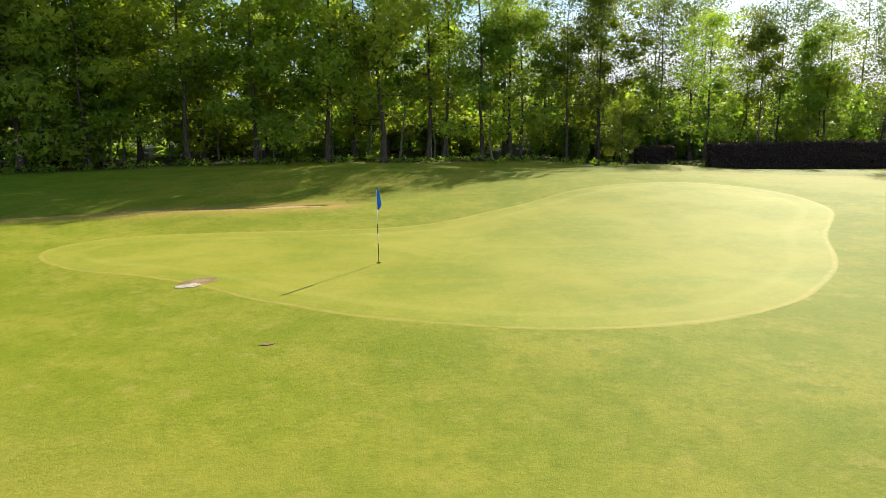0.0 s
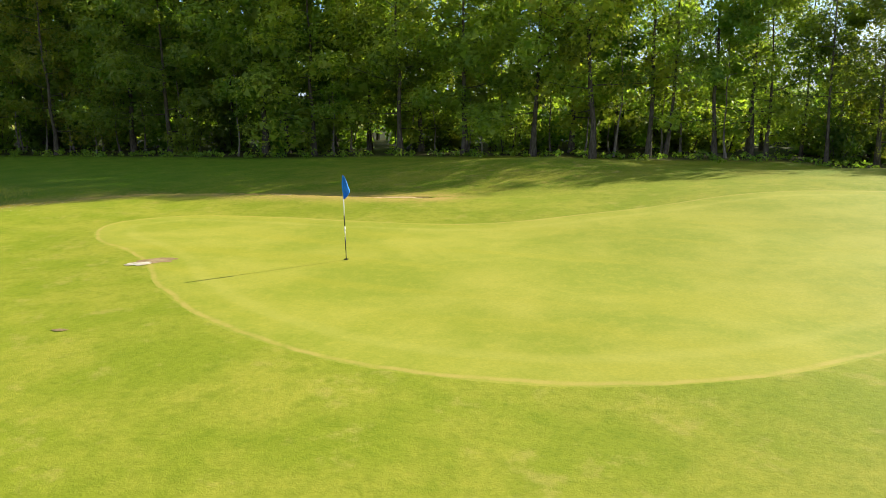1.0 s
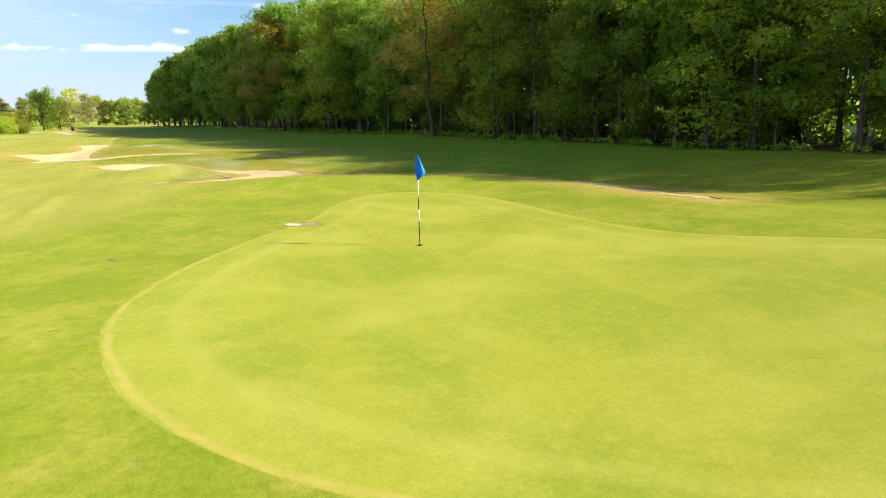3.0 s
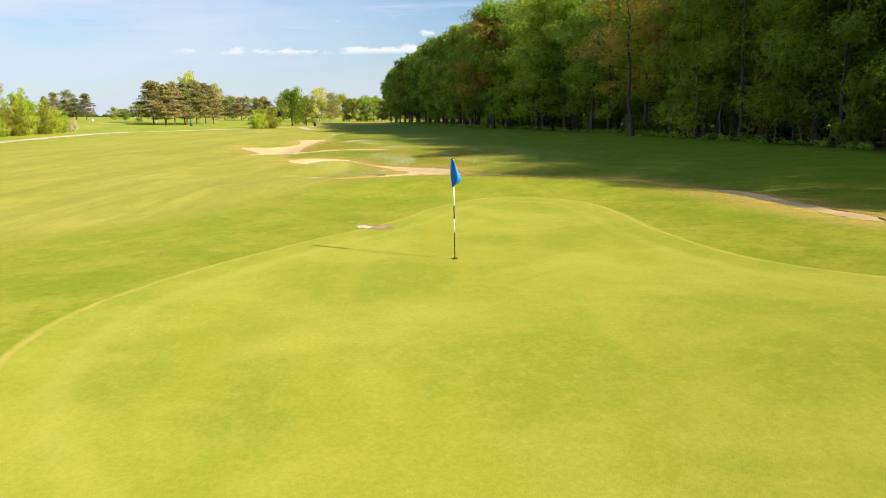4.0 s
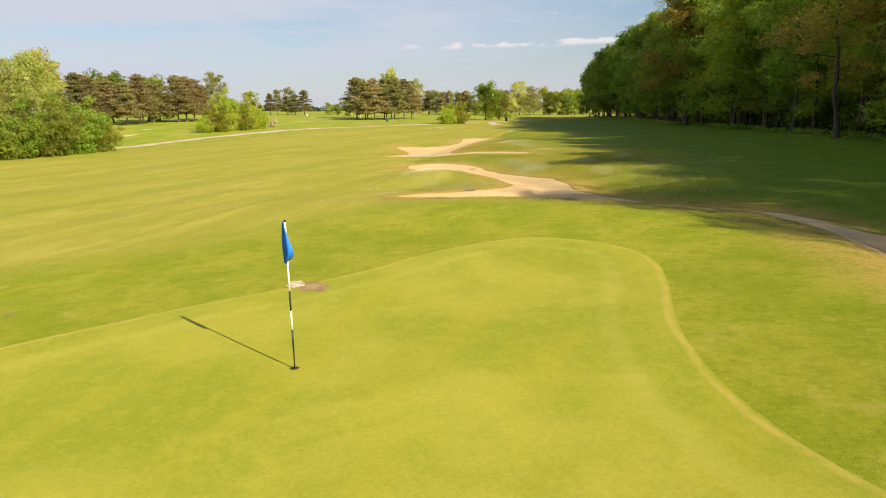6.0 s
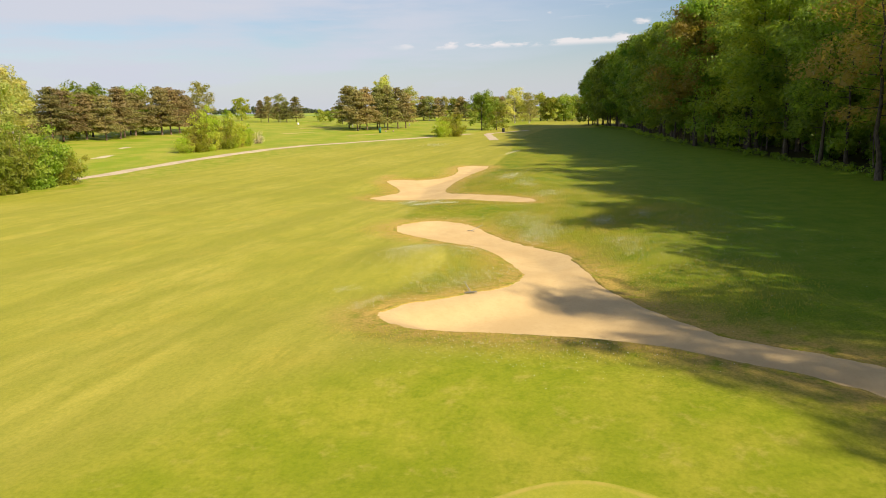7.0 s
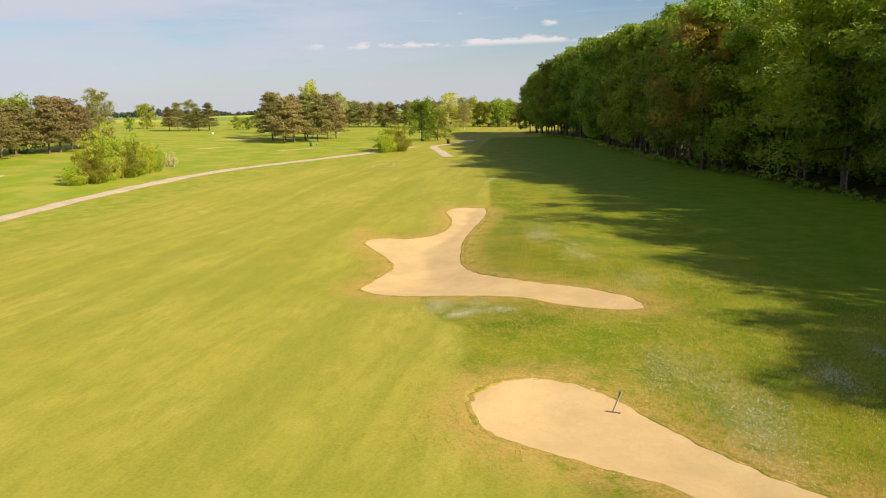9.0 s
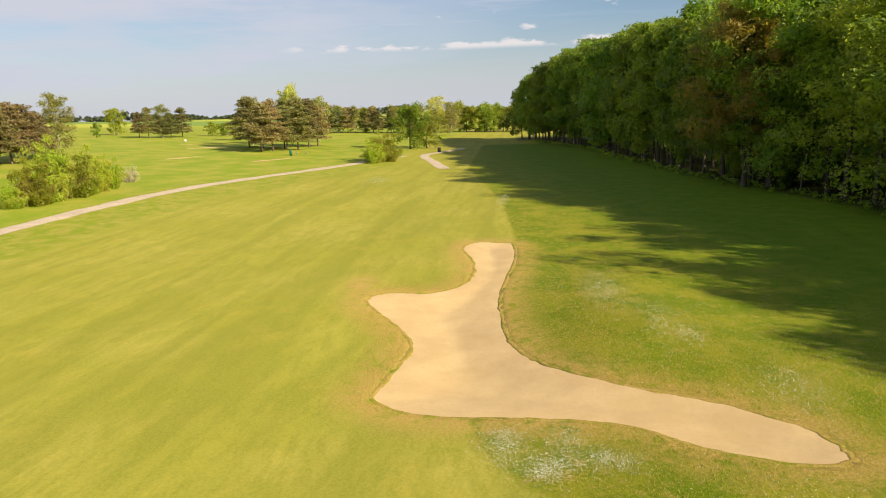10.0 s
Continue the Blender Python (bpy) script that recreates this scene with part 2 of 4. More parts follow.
M_LEAF = leaf_material("oak_leaf", (0.075, 0.142, 0.018), (0.135, 0.212, 0.029), (0.165, 0.225, 0.035), 0.52)
M_LEAF_DARK = leaf_material("alder_leaf", (0.06, 0.105, 0.022), (0.1, 0.15, 0.032), (0.12, 0.155, 0.035), 0.36)
M_LEAF_LIGHT = leaf_material("ash_leaf", (0.105, 0.175, 0.02), (0.175, 0.245, 0.036), (0.205, 0.25, 0.043), 0.58)
M_LEAF_RUST = leaf_material("rust_leaf", (0.2, 0.165, 0.034), (0.27, 0.2, 0.05), (0.19, 0.175, 0.034), 0.5)
M_LEAF_OLIVE = leaf_material("olive_leaf", (0.2, 0.195, 0.045), (0.27, 0.245, 0.065), (0.25, 0.2, 0.055), 0.5)
M_LEAF_BIRCH = leaf_material("birch_leaf", (0.22, 0.26, 0.073), (0.31, 0.33, 0.115), (0.34, 0.33, 0.145), 0.5)
M_NEEDLE = leaf_material("pine_needle", (0.18, 0.145, 0.06), (0.25, 0.195, 0.085), (0.175, 0.17, 0.055), 0.3)
M_NEEDLE_DARK = leaf_material("dark_needle", (0.125, 0.145, 0.042), (0.18, 0.18, 0.055), (0.18, 0.155, 0.05), 0.3)
M_SHRUB = leaf_material("shrub_leaf", (0.2, 0.26, 0.02), (0.27, 0.32, 0.035), (0.3, 0.28, 0.06), 0.5)
M_LAUREL = leaf_material("laurel_leaf", (0.125, 0.19, 0.018), (0.185, 0.245, 0.028), (0.22, 0.225, 0.042), 0.45)
M_BLOSSOM = leaf_material("blossom", (0.4, 0.36, 0.27), (0.74, 0.68, 0.62), (0.5, 0.46, 0.36), 0.4)
M_PATH = plain_material("gravel_path", (0.39, 0.31, 0.23), (0.5, 0.41, 0.315), 3, 0.9, 0.15, 0.5, 0.03)
M_DIRT = plain_material("bare_earth", (0.21, 0.14, 0.065), (0.33, 0.24, 0.12), 4, 0.95, 0.1, 0.6, 0.03)
M_WHITESAND = plain_material("white_sand", (0.34, 0.27, 0.17), (0.6, 0.54, 0.43), 5, 0.95, 0.1, 0.4, 0.02)
M_PETAL = plain_material("daisy_petal", (0.58, 0.56, 0.46), (0.7, 0.68, 0.58), 3, 0.7, 0.2, 0)
M_FARLEAF = leaf_material("far_leaf", (0.055, 0.085, 0.045), (0.08, 0.11, 0.06), (0.075, 0.1, 0.06), 0.3)
M_HEDGE = leaf_material("hedge_leaf", (0.05, 0.035, 0.03), (0.085, 0.055, 0.05), (0.06, 0.05, 0.035), 0.25)


# ---- shape helpers ----
def spline(points, steps=6, closed=True):
    """A smooth line through the points."""
    p = np.array(points, float)
    n = len(p)
    out = []
    for i in range(n if closed else n - 1):
        if closed:
            a, b, c, d = p[i - 1], p[i], p[(i + 1) % n], p[(i + 2) % n]
        else:
            a, b, c, d = p[max(i - 1, 0)], p[i], p[i + 1], p[min(i + 2, n - 1)]
        for k in range(steps):
            t = k / steps
            out.append(0.5 * (2 * b + (c - a) * t + (2 * a - 5 * b + 4 * c - d) * t * t + (3 * b - a - 3 * c + d) * t ** 3))
    if not closed:
        out.append(p[-1])
    return np.array(out)


def line_distance(x, y, line, closed=True):
    """Distance of many places from a line, and for a closed one whether they lie inside."""
    best = np.full(x.shape, 1e9)
    inside = np.zeros(x.shape, bool)
    n = len(line)
    for i in range(n if closed else n - 1):
        (ax, ay), (bx, by) = line[i], line[(i + 1) % n]
        dx, dy = bx - ax, by - ay
        t = np.clip(((x - ax) * dx + (y - ay) * dy) / (dx * dx + dy * dy + 1e-12), 0, 1)
        best = np.minimum(best, (x - ax - t * dx) ** 2 + (y - ay - t * dy) ** 2)
        if closed and by != ay:
            inside ^= ((ay > y) != (by > y)) & (x < (bx - ax) * (y - ay) / (by - ay) + ax)
    return np.sqrt(best), inside


def signed(x, y, line):
    """Metres to a closed line, negative inside it."""
    near = (x > line[:, 0].min() - 12) & (x < line[:, 0].max() + 12) & (y > line[:, 1].min() - 12) & (y < line[:, 1].max() + 12)
    out = np.full(x.shape, 12.0)
    if near.any():
        d, inside = line_distance(x[near], y[near], line)
        out[near] = np.where(inside, -d, d)
    return out


def smooth(v, lo, hi):
    t = np.clip((v - lo) / (hi - lo), 0, 1)
    return t * t * (3 - 2 * t)


def mesh_of(name, verts, faces, material, smooth_faces=False):
    me = bpy.data.meshes.new(name)
    me.from_pydata(np.asarray(verts, float).tolist(), [], faces if isinstance(faces, list) else faces.tolist())
    me.materials.append(material)
    if smooth_faces:
        me.polygons.foreach_set("use_smooth", [True] * len(me.polygons))
    me.update()
    return me


def set_attr(me, name, values):
    me.attributes.new(name, "FLOAT", "POINT").data.foreach_set("value", np.asarray(values, np.float32))


def part(name, bm, material, parent, label=""):
    """Links a bmesh, or a finished mesh, as one mesh object under a thing."""
    if isinstance(bm, bmesh.types.BMesh):
        me = bpy.data.meshes.new(name)
        bm.to_mesh(me)
        bm.free()
        me.materials.append(material)
    else:
        me = bm
    ob = new(name, me)
    ob.parent = parent
    return tagged(ob, label)


# ---- the lie of the land ----
GREEN = spline([(-12.9, 22), (-12.3, 23.9), (-11, 25), (-8.6, 25.4), (-5.1, 25.5), (-2.2, 26.1), (0.3, 27.4), (3.2, 30.3), (6, 33.2), (9, 35), (13.2, 35.2),
                (16, 32.6), (16, 28), (13.2, 23), (11.5, 19.2), (9.8, 16.8), (8.4, 15.3), (6.5, 14.1), (4.6, 13.5), (2.4, 13.3), (0, 13.8), (-2, 14.6),
                (-4.5, 16), (-6.5, 17.5), (-8.3, 18.5), (-10.2, 19.2), (-12, 20.4)], 5)
BUNKER_NEAR = spline([(-22.5, 14.3), (-24.5, 14.5), (-26.2, 15.9), (-28.0, 17.4), (-30.0, 18.0), (-31.9, 17.6), (-35.4, 15.8), (-37.9, 14.1), (-39.0, 11.8), (-40.0, 9.4), (-41.6, 8.4), (-43.4, 8.5), (-44.6, 9.9), (-44.3, 12.0), (-42.0, 14.2), (-39.3, 16.5), (-36.8, 19.1), (-34.3, 19.9), (-31.4, 20.8), (-28.3, 22.2), (-25.7, 23.7), (-23.8, 25.2), (-22.8, 26.7), (-22.0, 28.4), (-20.7, 30.0), (-17.9, 31.1), (-15.0, 31.7), (-12.0, 32.1), (-8.2, 32.3), (-5.6, 31.9), (-5.4, 31.1), (-9.0, 30.5), (-12.3, 30.0), (-15.3, 29.5), (-17.8, 28.2), (-19.2, 26.1), (-20.6, 23.0), (-20.6, 19.2), (-20.8, 16.2)], 6)
BUNKER_FAR = spline([(-88.4, 1.6), (-88.5, 3.2), (-87.5, 4.7), (-81.5, 4.9), (-74.1, 4.3), (-68.9, 4.6), (-65.2, 5.2), (-62.2, 6.7), (-59.5, 9.4), (-57.7, 12.4), (-55.6, 14.7), (-53.7, 15.2), (-53.2, 13.8), (-54.1, 11.4), (-55.9, 9.2), (-56.6, 6.0), (-56.9, 2.4), (-58.2, 0.3), (-60.2, 0.3), (-64.9, 0.6), (-67.8, -0.5), (-71.7, -3.0), (-73.8, -2.4), (-74.2, 0.4), (-76.0, 2.0), (-78.8, 2.5), (-82.1, 2.1), (-86.1, 1.1)], 6)
BUNKER_SOUTH = spline([(-9.2, 4.4), (-11, 3.9), (-12.6, 2.4), (-13.6, 0.4), (-13.4, -3), (-10.6, -4.2), (-7.6, -2), (-7.2, 2.4)], 6)
BUNKERS = [(BUNKER_NEAR, -1.05), (BUNKER_FAR, -0.93), (BUNKER_SOUTH, -0.85)]
PATH = spline([(-30.0, -46.5), (-50.0, -45.2), (-62.0, -43.4), (-71.6, -42.0), (-82.3, -42.2), (-93.0, -42.6), (-103.3, -42.5), (-113.6, -42.0), (-124.0, -40.8), (-136.7, -38.7), (-149.3, -35.2), (-164.8, -30.4), (-177.6, -27.6), (-198.1, -23.7)], 6, False)
TRACK = spline([(-160.5, -9.2), (-169.5, -11.5), (-180.6, -14.2), (-192.8, -17.5), (-202.0, -18.6), (-210.0, -16.6), (-220.2, -14.2), (-230.9, -12.5)], 5, False)
WOOD_EDGE = [(70, 62), (40, 60), (21, 58), (9, 56.5), (-8, 56), (-16, 52.5), (-25, 49), (-45, 46), (-70, 43.4), (-95, 38.4), (-116, 33.8), (-140, 28.6), (-184, 23.5), (-213, 21), (-262, 7.5), (-284, 2)]
WOOD = np.array(WOOD_EDGE + [(-284, 70), (-100, 120), (70, 120)], float)
ROUGH = np.array([(-240, -8), (-160, -5), (-116, 2.6), (-90, 5), (-74, 4), (-60, 3), (-54, 4.6), (-50, 7.4), (-45.5, 7.6), (-41, 9.6), (-35, 13.4), (-31, 14.6), (-26, 13.4), (-22.5, 13.2), (-19.6, 15), (-18.4, 20), (-17, 26.5), (-8, 29.6), (-2, 33.5),
                  (5, 38.5), (14, 41), (40, 42), (60, 90), (-240, 90)], float)


FAR_LIP = [(-29.5, 22.3), (-26.2, 23.8), (-23.8, 25.8), (-22.6, 28.2), (-20.8, 30.6), (-17.5, 32.4)]


def lie(x, y):
    """Height of the turf before the bunkers are cut."""
    z = np.full(x.shape, -0.43)
    z += 0.9 * np.exp(-((x + 4) / np.where(x < -4, 9.5, 7.0)) ** 2 - ((y - 43.5) / 5.0) ** 2)
    z += 0.32 * np.exp(-((x - 13.5) / 5.5) ** 2 - ((y - 44) / 4.0) ** 2)
    z += 0.5 * np.exp(-((x - 11) / 9.0) ** 2 - ((y - 37) / 9.0) ** 2)
    z += 0.08 * np.exp(-((x + 16.5) / 3.5) ** 2 - ((y - 26.8) / 2.6) ** 2)
    z += 0.38 * np.exp(-((x + 18.3) / 4.0) ** 2 - ((y - 18.5) / np.where(y > 18.5, 8.0, 10.0)) ** 2)
    z += 0.06 * np.exp(-((x + 1.8) / 3.0) ** 2 - ((y - 20) / 3.0) ** 2)
    z += 0.2 * np.exp(-((x + 9) / 8.0) ** 2 - ((y - 29.6) / 2.6) ** 2)
    z -= 0.9 * smooth(y, 44, 53) * smooth(x, 7, 16)
    z -= 0.68 * np.exp(-((x + 36.5) / 9.0) ** 2 - ((y - 15) / 6.0) ** 2)
    z -= 0.72 * np.exp(-((x + 66) / 12.0) ** 2 - ((y - 2.5) / 7.0) ** 2)
    z += 0.84 * np.exp(-((x + 33.2) / 3.9) ** 2 - ((y - 13.4) / 3.0) ** 2)
    z += 0.24 * np.exp(-((x + 50.3) / 2.4) ** 2 - ((y - 12) / 4.0) ** 2)
    z -= 0.22 * np.exp(-((x + 14) / 7.0) ** 2 - ((y - 33.2) / 2.2) ** 2)
    z += 0.35 * np.exp(-((x + 70) / 8.0) ** 2 - ((y - 10) / 3.5) ** 2)
    z += 0.05 * np.sin(x * 0.17 + 1) * np.sin(y * 0.21) + 0.03 * np.sin(x * 0.55 + y * 0.3) * np.sin(y * 0.47 - 1)
    # the turf sinks behind the far lip of the long bunker
    z -= 0.36 * np.exp(-(line_distance(x, y, FAR_LIP, False)[0] / 1.9) ** 2)
    # the land rises gently beyond the cart path and up to the foot of the wood
    z += 0.033 * (np.sqrt(np.maximum(-y - 8, 0) ** 2 + 36) - 6) * smooth(-x, 60, 125) * smooth(np.hypot(x, y), 900, 450)
    edge = np.interp(x, [q[0] for q in WOOD_EDGE[::-1]], [q[1] for q in WOOD_EDGE[::-1]])
    z += np.interp(x, (-200, -140, -45, -20, 0), (0.1, 0.3, 0.42, 0.28, 0.0)) * smooth(y - edge, -15, -1)
    r = np.hypot(x + 30, y)
    return z + 17 * smooth(r, 520, 1350) * (0.8 + 0.3 * np.sin(np.arctan2(y, x) * 5))


def turf(x, y):
    """Height of the turf with the bunkers cut out of it."""
    z = lie(x, y)
    for line, floor in BUNKERS:
        w = smooth(-signed(x, y, line), -0.05, 0.6)
        z = z * (1 - w) + (np.minimum(floor, z - 0.3) - 0.4) * w
    return z


def sand_height(x, y, d, floor):
    """The sand lies flush under the lip and falls to an even floor."""
    w = smooth(-d / np.interp(x, (-30, -23), (1.9, 1.4)), -0.06, 1.8)
    return (lie(x, y) - 0.014) * (1 - w) + np.minimum(floor, lie(x, y) - 0.3) * w + 0.015 * np.sin(x * 2.1 + y) * np.sin(y * 1.7)


def height(x, y):
    """Height of the turf at one place."""
    return float(lie(np.array([float(x)]), np.array([float(y)]))[0])


def spread(lo, hi, step, far, growth=1.16):
    """Grid lines, close between lo and hi and wider and wider outside."""
    v = list(np.arange(lo, hi + step / 2, step))
    d = step
    while v[-1] < far:
        d *= growth
        v.append(v[-1] + d)
    d = step
    while v[0] > -far:
        d *= growth
        v.insert(0, v[0] - d)
    return np.array(v)


def build_ground():
    gx, gy = spread(-93, 20, 0.36, 4200), spread(-5, 50, 0.36, 4200)
    xx, yy = np.meshgrid(gx, gy)
    x, y = xx.ravel(), yy.ravel()
    z = turf(x, y)
    nx, ny = len(gx), len(gy)
    i = (np.arange(ny - 1)[:, None] * nx + np.arange(nx - 1)).ravel()
    me = mesh_of("ground", np.stack([x, y, z], 1), np.stack([i, i + 1, i + nx + 1, i + nx], 1), M_GRASS, True)
    d, inside = line_distance(x, y, ROUGH)
    longer = smooth(np.where(inside, d, -d), -1.4, 1.2)
    for line, deep in BUNKERS[:2]:
        longer = np.maximum(longer, 0.3 * smooth(signed(x, y, line), 4.2, 1.2))
    set_attr(me, "rough", longer)
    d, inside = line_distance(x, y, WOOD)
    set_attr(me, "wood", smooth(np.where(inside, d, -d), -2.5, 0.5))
    dry = np.zeros(x.shape)
    for line, deep in BUNKERS[:2]:
        dry = np.maximum(dry, smooth(signed(x, y, line), 2.6, 0.1))
    dry = np.maximum(dry, 1.2 * np.exp(-((x + 75.5) / 2.0) ** 2 - ((y + 4.3) / 0.9) ** 2))
    set_attr(me, "dry", dry)
    set_attr(me, "apron", smooth(signed(x, y, GREEN), 9.0, 5.0) * smooth(np.hypot(x - 2, y - 18), 30, 20))
    path_y = np.interp(x, PATH[::-1, 0], PATH[::-1, 1])
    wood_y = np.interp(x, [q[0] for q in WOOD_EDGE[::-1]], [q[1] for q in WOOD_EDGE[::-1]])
    # band of greener turf with painted-in shade, reaching 30 m out from the wood
    set_attr(me, "shaded_turf", smooth(wood_y - y, 30, 14) * smooth(y - wood_y, 8, 0) * smooth(-x, 6, 28))
    set_attr(me, "lush", smooth(path_y - y, 0.5, 2.5))
    set_attr(me, "verge", smooth(path_y - y, -12.5, -8.5) * smooth(x, -20, -50) * smooth(x, -190, -165))
    set_attr(me, "far", smooth(np.hypot(x + 30, y), 420, 520))
    return tagged(new("ground", me), "rolling mown golf course turf with rough and distant fields", "ground", kind="structure")


def sheet_inside(name, line, step, lift, material, grow=0.0):
    """A sheet of turf or sand within a closed line; lift gives its height from place and distance to the line."""
    lo, hi = line.min(0) - 0.5, line.max(0) + 0.5
    gx, gy = np.arange(lo[0], hi[0], step), np.arange(lo[1], hi[1], step)
    xx, yy = np.meshgrid(gx, gy)
    x, y = xx.ravel(), yy.ravel()
    d = signed(x, y, line)
    nx, ny = len(gx), len(gy)
    i = (np.arange(ny - 1)[:, None] * nx + np.arange(nx - 1)).ravel()
    quads = np.stack([i, i + 1, i + nx + 1, i + nx], 1)
    quads = quads[(d[quads] < grow).any(1)]
    # outer corners slide onto the line
    used = np.unique(quads)
    e = 0.01
    gxd = (signed(x[used] + e, y[used], line) - signed(x[used] - e, y[used], line)) / (2 * e)
    gyd = (signed(x[used], y[used] + e, line) - signed(x[used], y[used] - e, line)) / (2 * e)
    over = np.maximum(d[used] - grow, 0)
    x[used] -= gxd * over
    y[used] -= gyd * over
    d = signed(x, y, line)
    remap = np.full(len(x), -1)
    remap[used] = np.arange(len(used))
    x, y, d = x[used], y[used], d[used]
    me = mesh_of(name, np.stack([x, y, lift(x, y, d)], 1), remap[quads], material, True)
    set_attr(me, "edge", -d)
    return me


def ribbon(name, line, width, lift, material, crown=0.03, wobble=0.0):
    """A path along an open line, cambered, following the ground."""
    t = np.gradient(line, axis=0)
    t /= np.linalg.norm(t, axis=1)[:, None]
    nrm = np.stack([-t[:, 1], t[:, 0]], 1)
    rows = []
    rng = np.random.default_rng(5)
    for k, s in enumerate(np.linspace(-1, 1, 7)):
        w = width / 2 * (1 + (rng.normal(0, wobble, len(line)) if abs(s) == 1 else 0))
        p = line + nrm * (s * w)[:, None] if isinstance(w, np.ndarray) else line + nrm * s * w
        rows.append(np.column_stack([p, lie(p[:, 0], p[:, 1]) + lift + crown * (1 - s * s)]))
    v = np.stack(rows, 1).reshape(-1, 3)
    faces = [(a * 7 + b, a * 7 + b + 1, a * 7 + b + 8, a * 7 + b + 7) for a in range(len(line) - 1) for b in range(6)]
    return mesh_of(name, v, faces, material, True)


def lip(line, seed):
    """The turned turf edge of a bunker: a rounded ribbon that hangs over the sand."""
    rng = np.random.default_rng(seed)
    fine = spline(line, 3)
    t = np.roll(fine, -1, 0) - np.roll(fine, 1, 0)
    t /= np.linalg.norm(t, axis=1)[:, None]
    nrm = np.stack([t[:, 1], -t[:, 0]], 1)
    area = np.sum(fine[:, 0] * np.roll(fine[:, 1], -1) - np.roll(fine[:, 0], -1) * fine[:, 1])
    if area < 0:
        nrm = -nrm
    jit = np.convolve(rng.normal(0, 0.06, len(fine) + 2), np.ones(3) / 3, "valid")
    rows = []
    for out, up in ((0.3, -0.03), (0.16, 0.003), (0.06, 0.008), (-0.02, 0.0), (-0.06, -0.03), (-0.05, -0.2)):
        p = fine + nrm * (out + jit)[:, None]
        rows.append(np.column_stack([p, lie(p[:, 0], p[:, 1]) + up + (rng.normal(0, 0.012, len(fine)) if up > 0 else 0)]))
    n, k = len(fine), len(rows)
    v = np.stack(rows, 1).reshape(-1, 3)
    faces = [(a * k + b, a * k + b + 1, ((a + 1) % n) * k + b + 1, ((a + 1) % n) * k + b) for a in range(n) for b in range(k - 1)]
    me = mesh_of("bunker_lip", v, faces, M_GRASS, True)
    set_attr(me, "dry", np.full(len(v), 0.95))
    set_attr(me, "rough", np.full(len(v), 1.0))
    return me


ground = build_ground()
green = new("putting_green", sheet_inside("putting_green", GREEN, 0.22, lambda x, y, d: lie(x, y) - 0.004 + 0.012 * smooth(-d, -0.05, 0.25), M_GREEN))
tagged(green, "close-mown bright yellow-green putting green with a worn collar", "putting green", kind="structure")
for k, (line, floor) in enumerate(BUNKERS):
    me = sheet_inside("bunker_sand", line, 0.3, lambda x, y, d, floor=floor: sand_height(x, y, d, floor), M_SAND, 0.05)
    ob = tagged(new("sand_bunker", me), ("long winding bunker of raked golden sand", "branched bunker of smooth golden sand", "pale sand bunker at the edge of the fairway")[k],
                "sand bunker", "bunkers", "structure")
    tagged(new("bunker_lip", lip(line, k)), "dry overhanging turf edge of a sand bunker", "turf edge", "bunker edges", "structure")
tagged(new("gravel_path", ribbon("gravel_path", PATH, 2.6, 0.01, M_PATH, 0.05, 0.06)), "pale gravel cart path beside the fairway", "path", kind="structure")
tagged(new("dirt_track", ribbon("dirt_track", TRACK, 2.2, 0.01, M_PATH, 0.05, 0.1)), "pale worn cart track curving through grass", "track", kind="structure")


# ---- trees ----
def tube(points, radii, sides):
    """A tapered tube round a line of points: corners and faces."""
    p = np.array(points, float)
    v, f = [], []
    for i in range(len(p)):
        t = p[min(i + 1, len(p) - 1)] - p[max(i - 1, 0)]
        t /= np.linalg.norm(t) + 1e-9
        a = np.cross(t, (0.31, 0.95, 0.05) if abs(t[1]) < 0.9 else (1, 0, 0))
        a /= np.linalg.norm(a)
        b = np.cross(t, a)
        for k in range(sides):
            w = 2 * math.pi * k / sides
            v.append(p[i] + radii[i] * (math.cos(w) * a + math.sin(w) * b))
    for i in range(len(p) - 1):
        for k in range(sides):
            f.append((i * sides + k, i * sides + (k + 1) % sides, (i + 1) * sides + (k + 1) % sides, (i + 1) * sides + k))
    return v, f


def leaves(rng, centres, sizes, count, leaf, flat=0.35, squash=0.7, long=1.6, outward=0.9, tri=False):
    """Folded leaf blades in clumps round the centres: corners and faces."""
    n = len(centres) * count
    c = np.repeat(centres, count, 0)
    s = np.repeat(sizes, count)
    d = rng.normal(0, 1, (n, 3))
    d /= np.linalg.norm(d, axis=1)[:, None] + 1e-9
    d *= (rng.random(n) ** 0.45)[:, None] * s[:, None]
    d[:, 2] *= squash
    p = c + d
    nrm = rng.normal(0, 0.6, (n, 3)) + outward * d / (s[:, None] + 1e-6)
    nrm[:, 2] += flat
    nrm /= np.linalg.norm(nrm, axis=1)[:, None]
    a = np.cross(nrm, rng.normal(0, 1, (n, 3)))
    a /= np.linalg.norm(a, axis=1)[:, None] + 1e-9
    b = np.cross(nrm, a)
    w = (leaf * rng.uniform(0.6, 1.3, n))[:, None]
    fold = nrm * w * 0.18
    if tri:
        v = np.stack([p - a * w * long / 2 - b * w * 0.3, p + a * w * long / 2, p + b * w * 0.75 + fold], 1).reshape(-1, 3)
        return v, np.arange(n)[:, None] * 3 + np.array([0, 1, 2])
    v = np.stack([p - a * w * long / 2, p + b * w * 0.5 + fold, p + a * w * long / 2, p - b * w * 0.5 + fold], 1).reshape(-1, 3)
    i = np.arange(n)[:, None] * 4
    return v, i + np.array([0, 1, 2, 3])


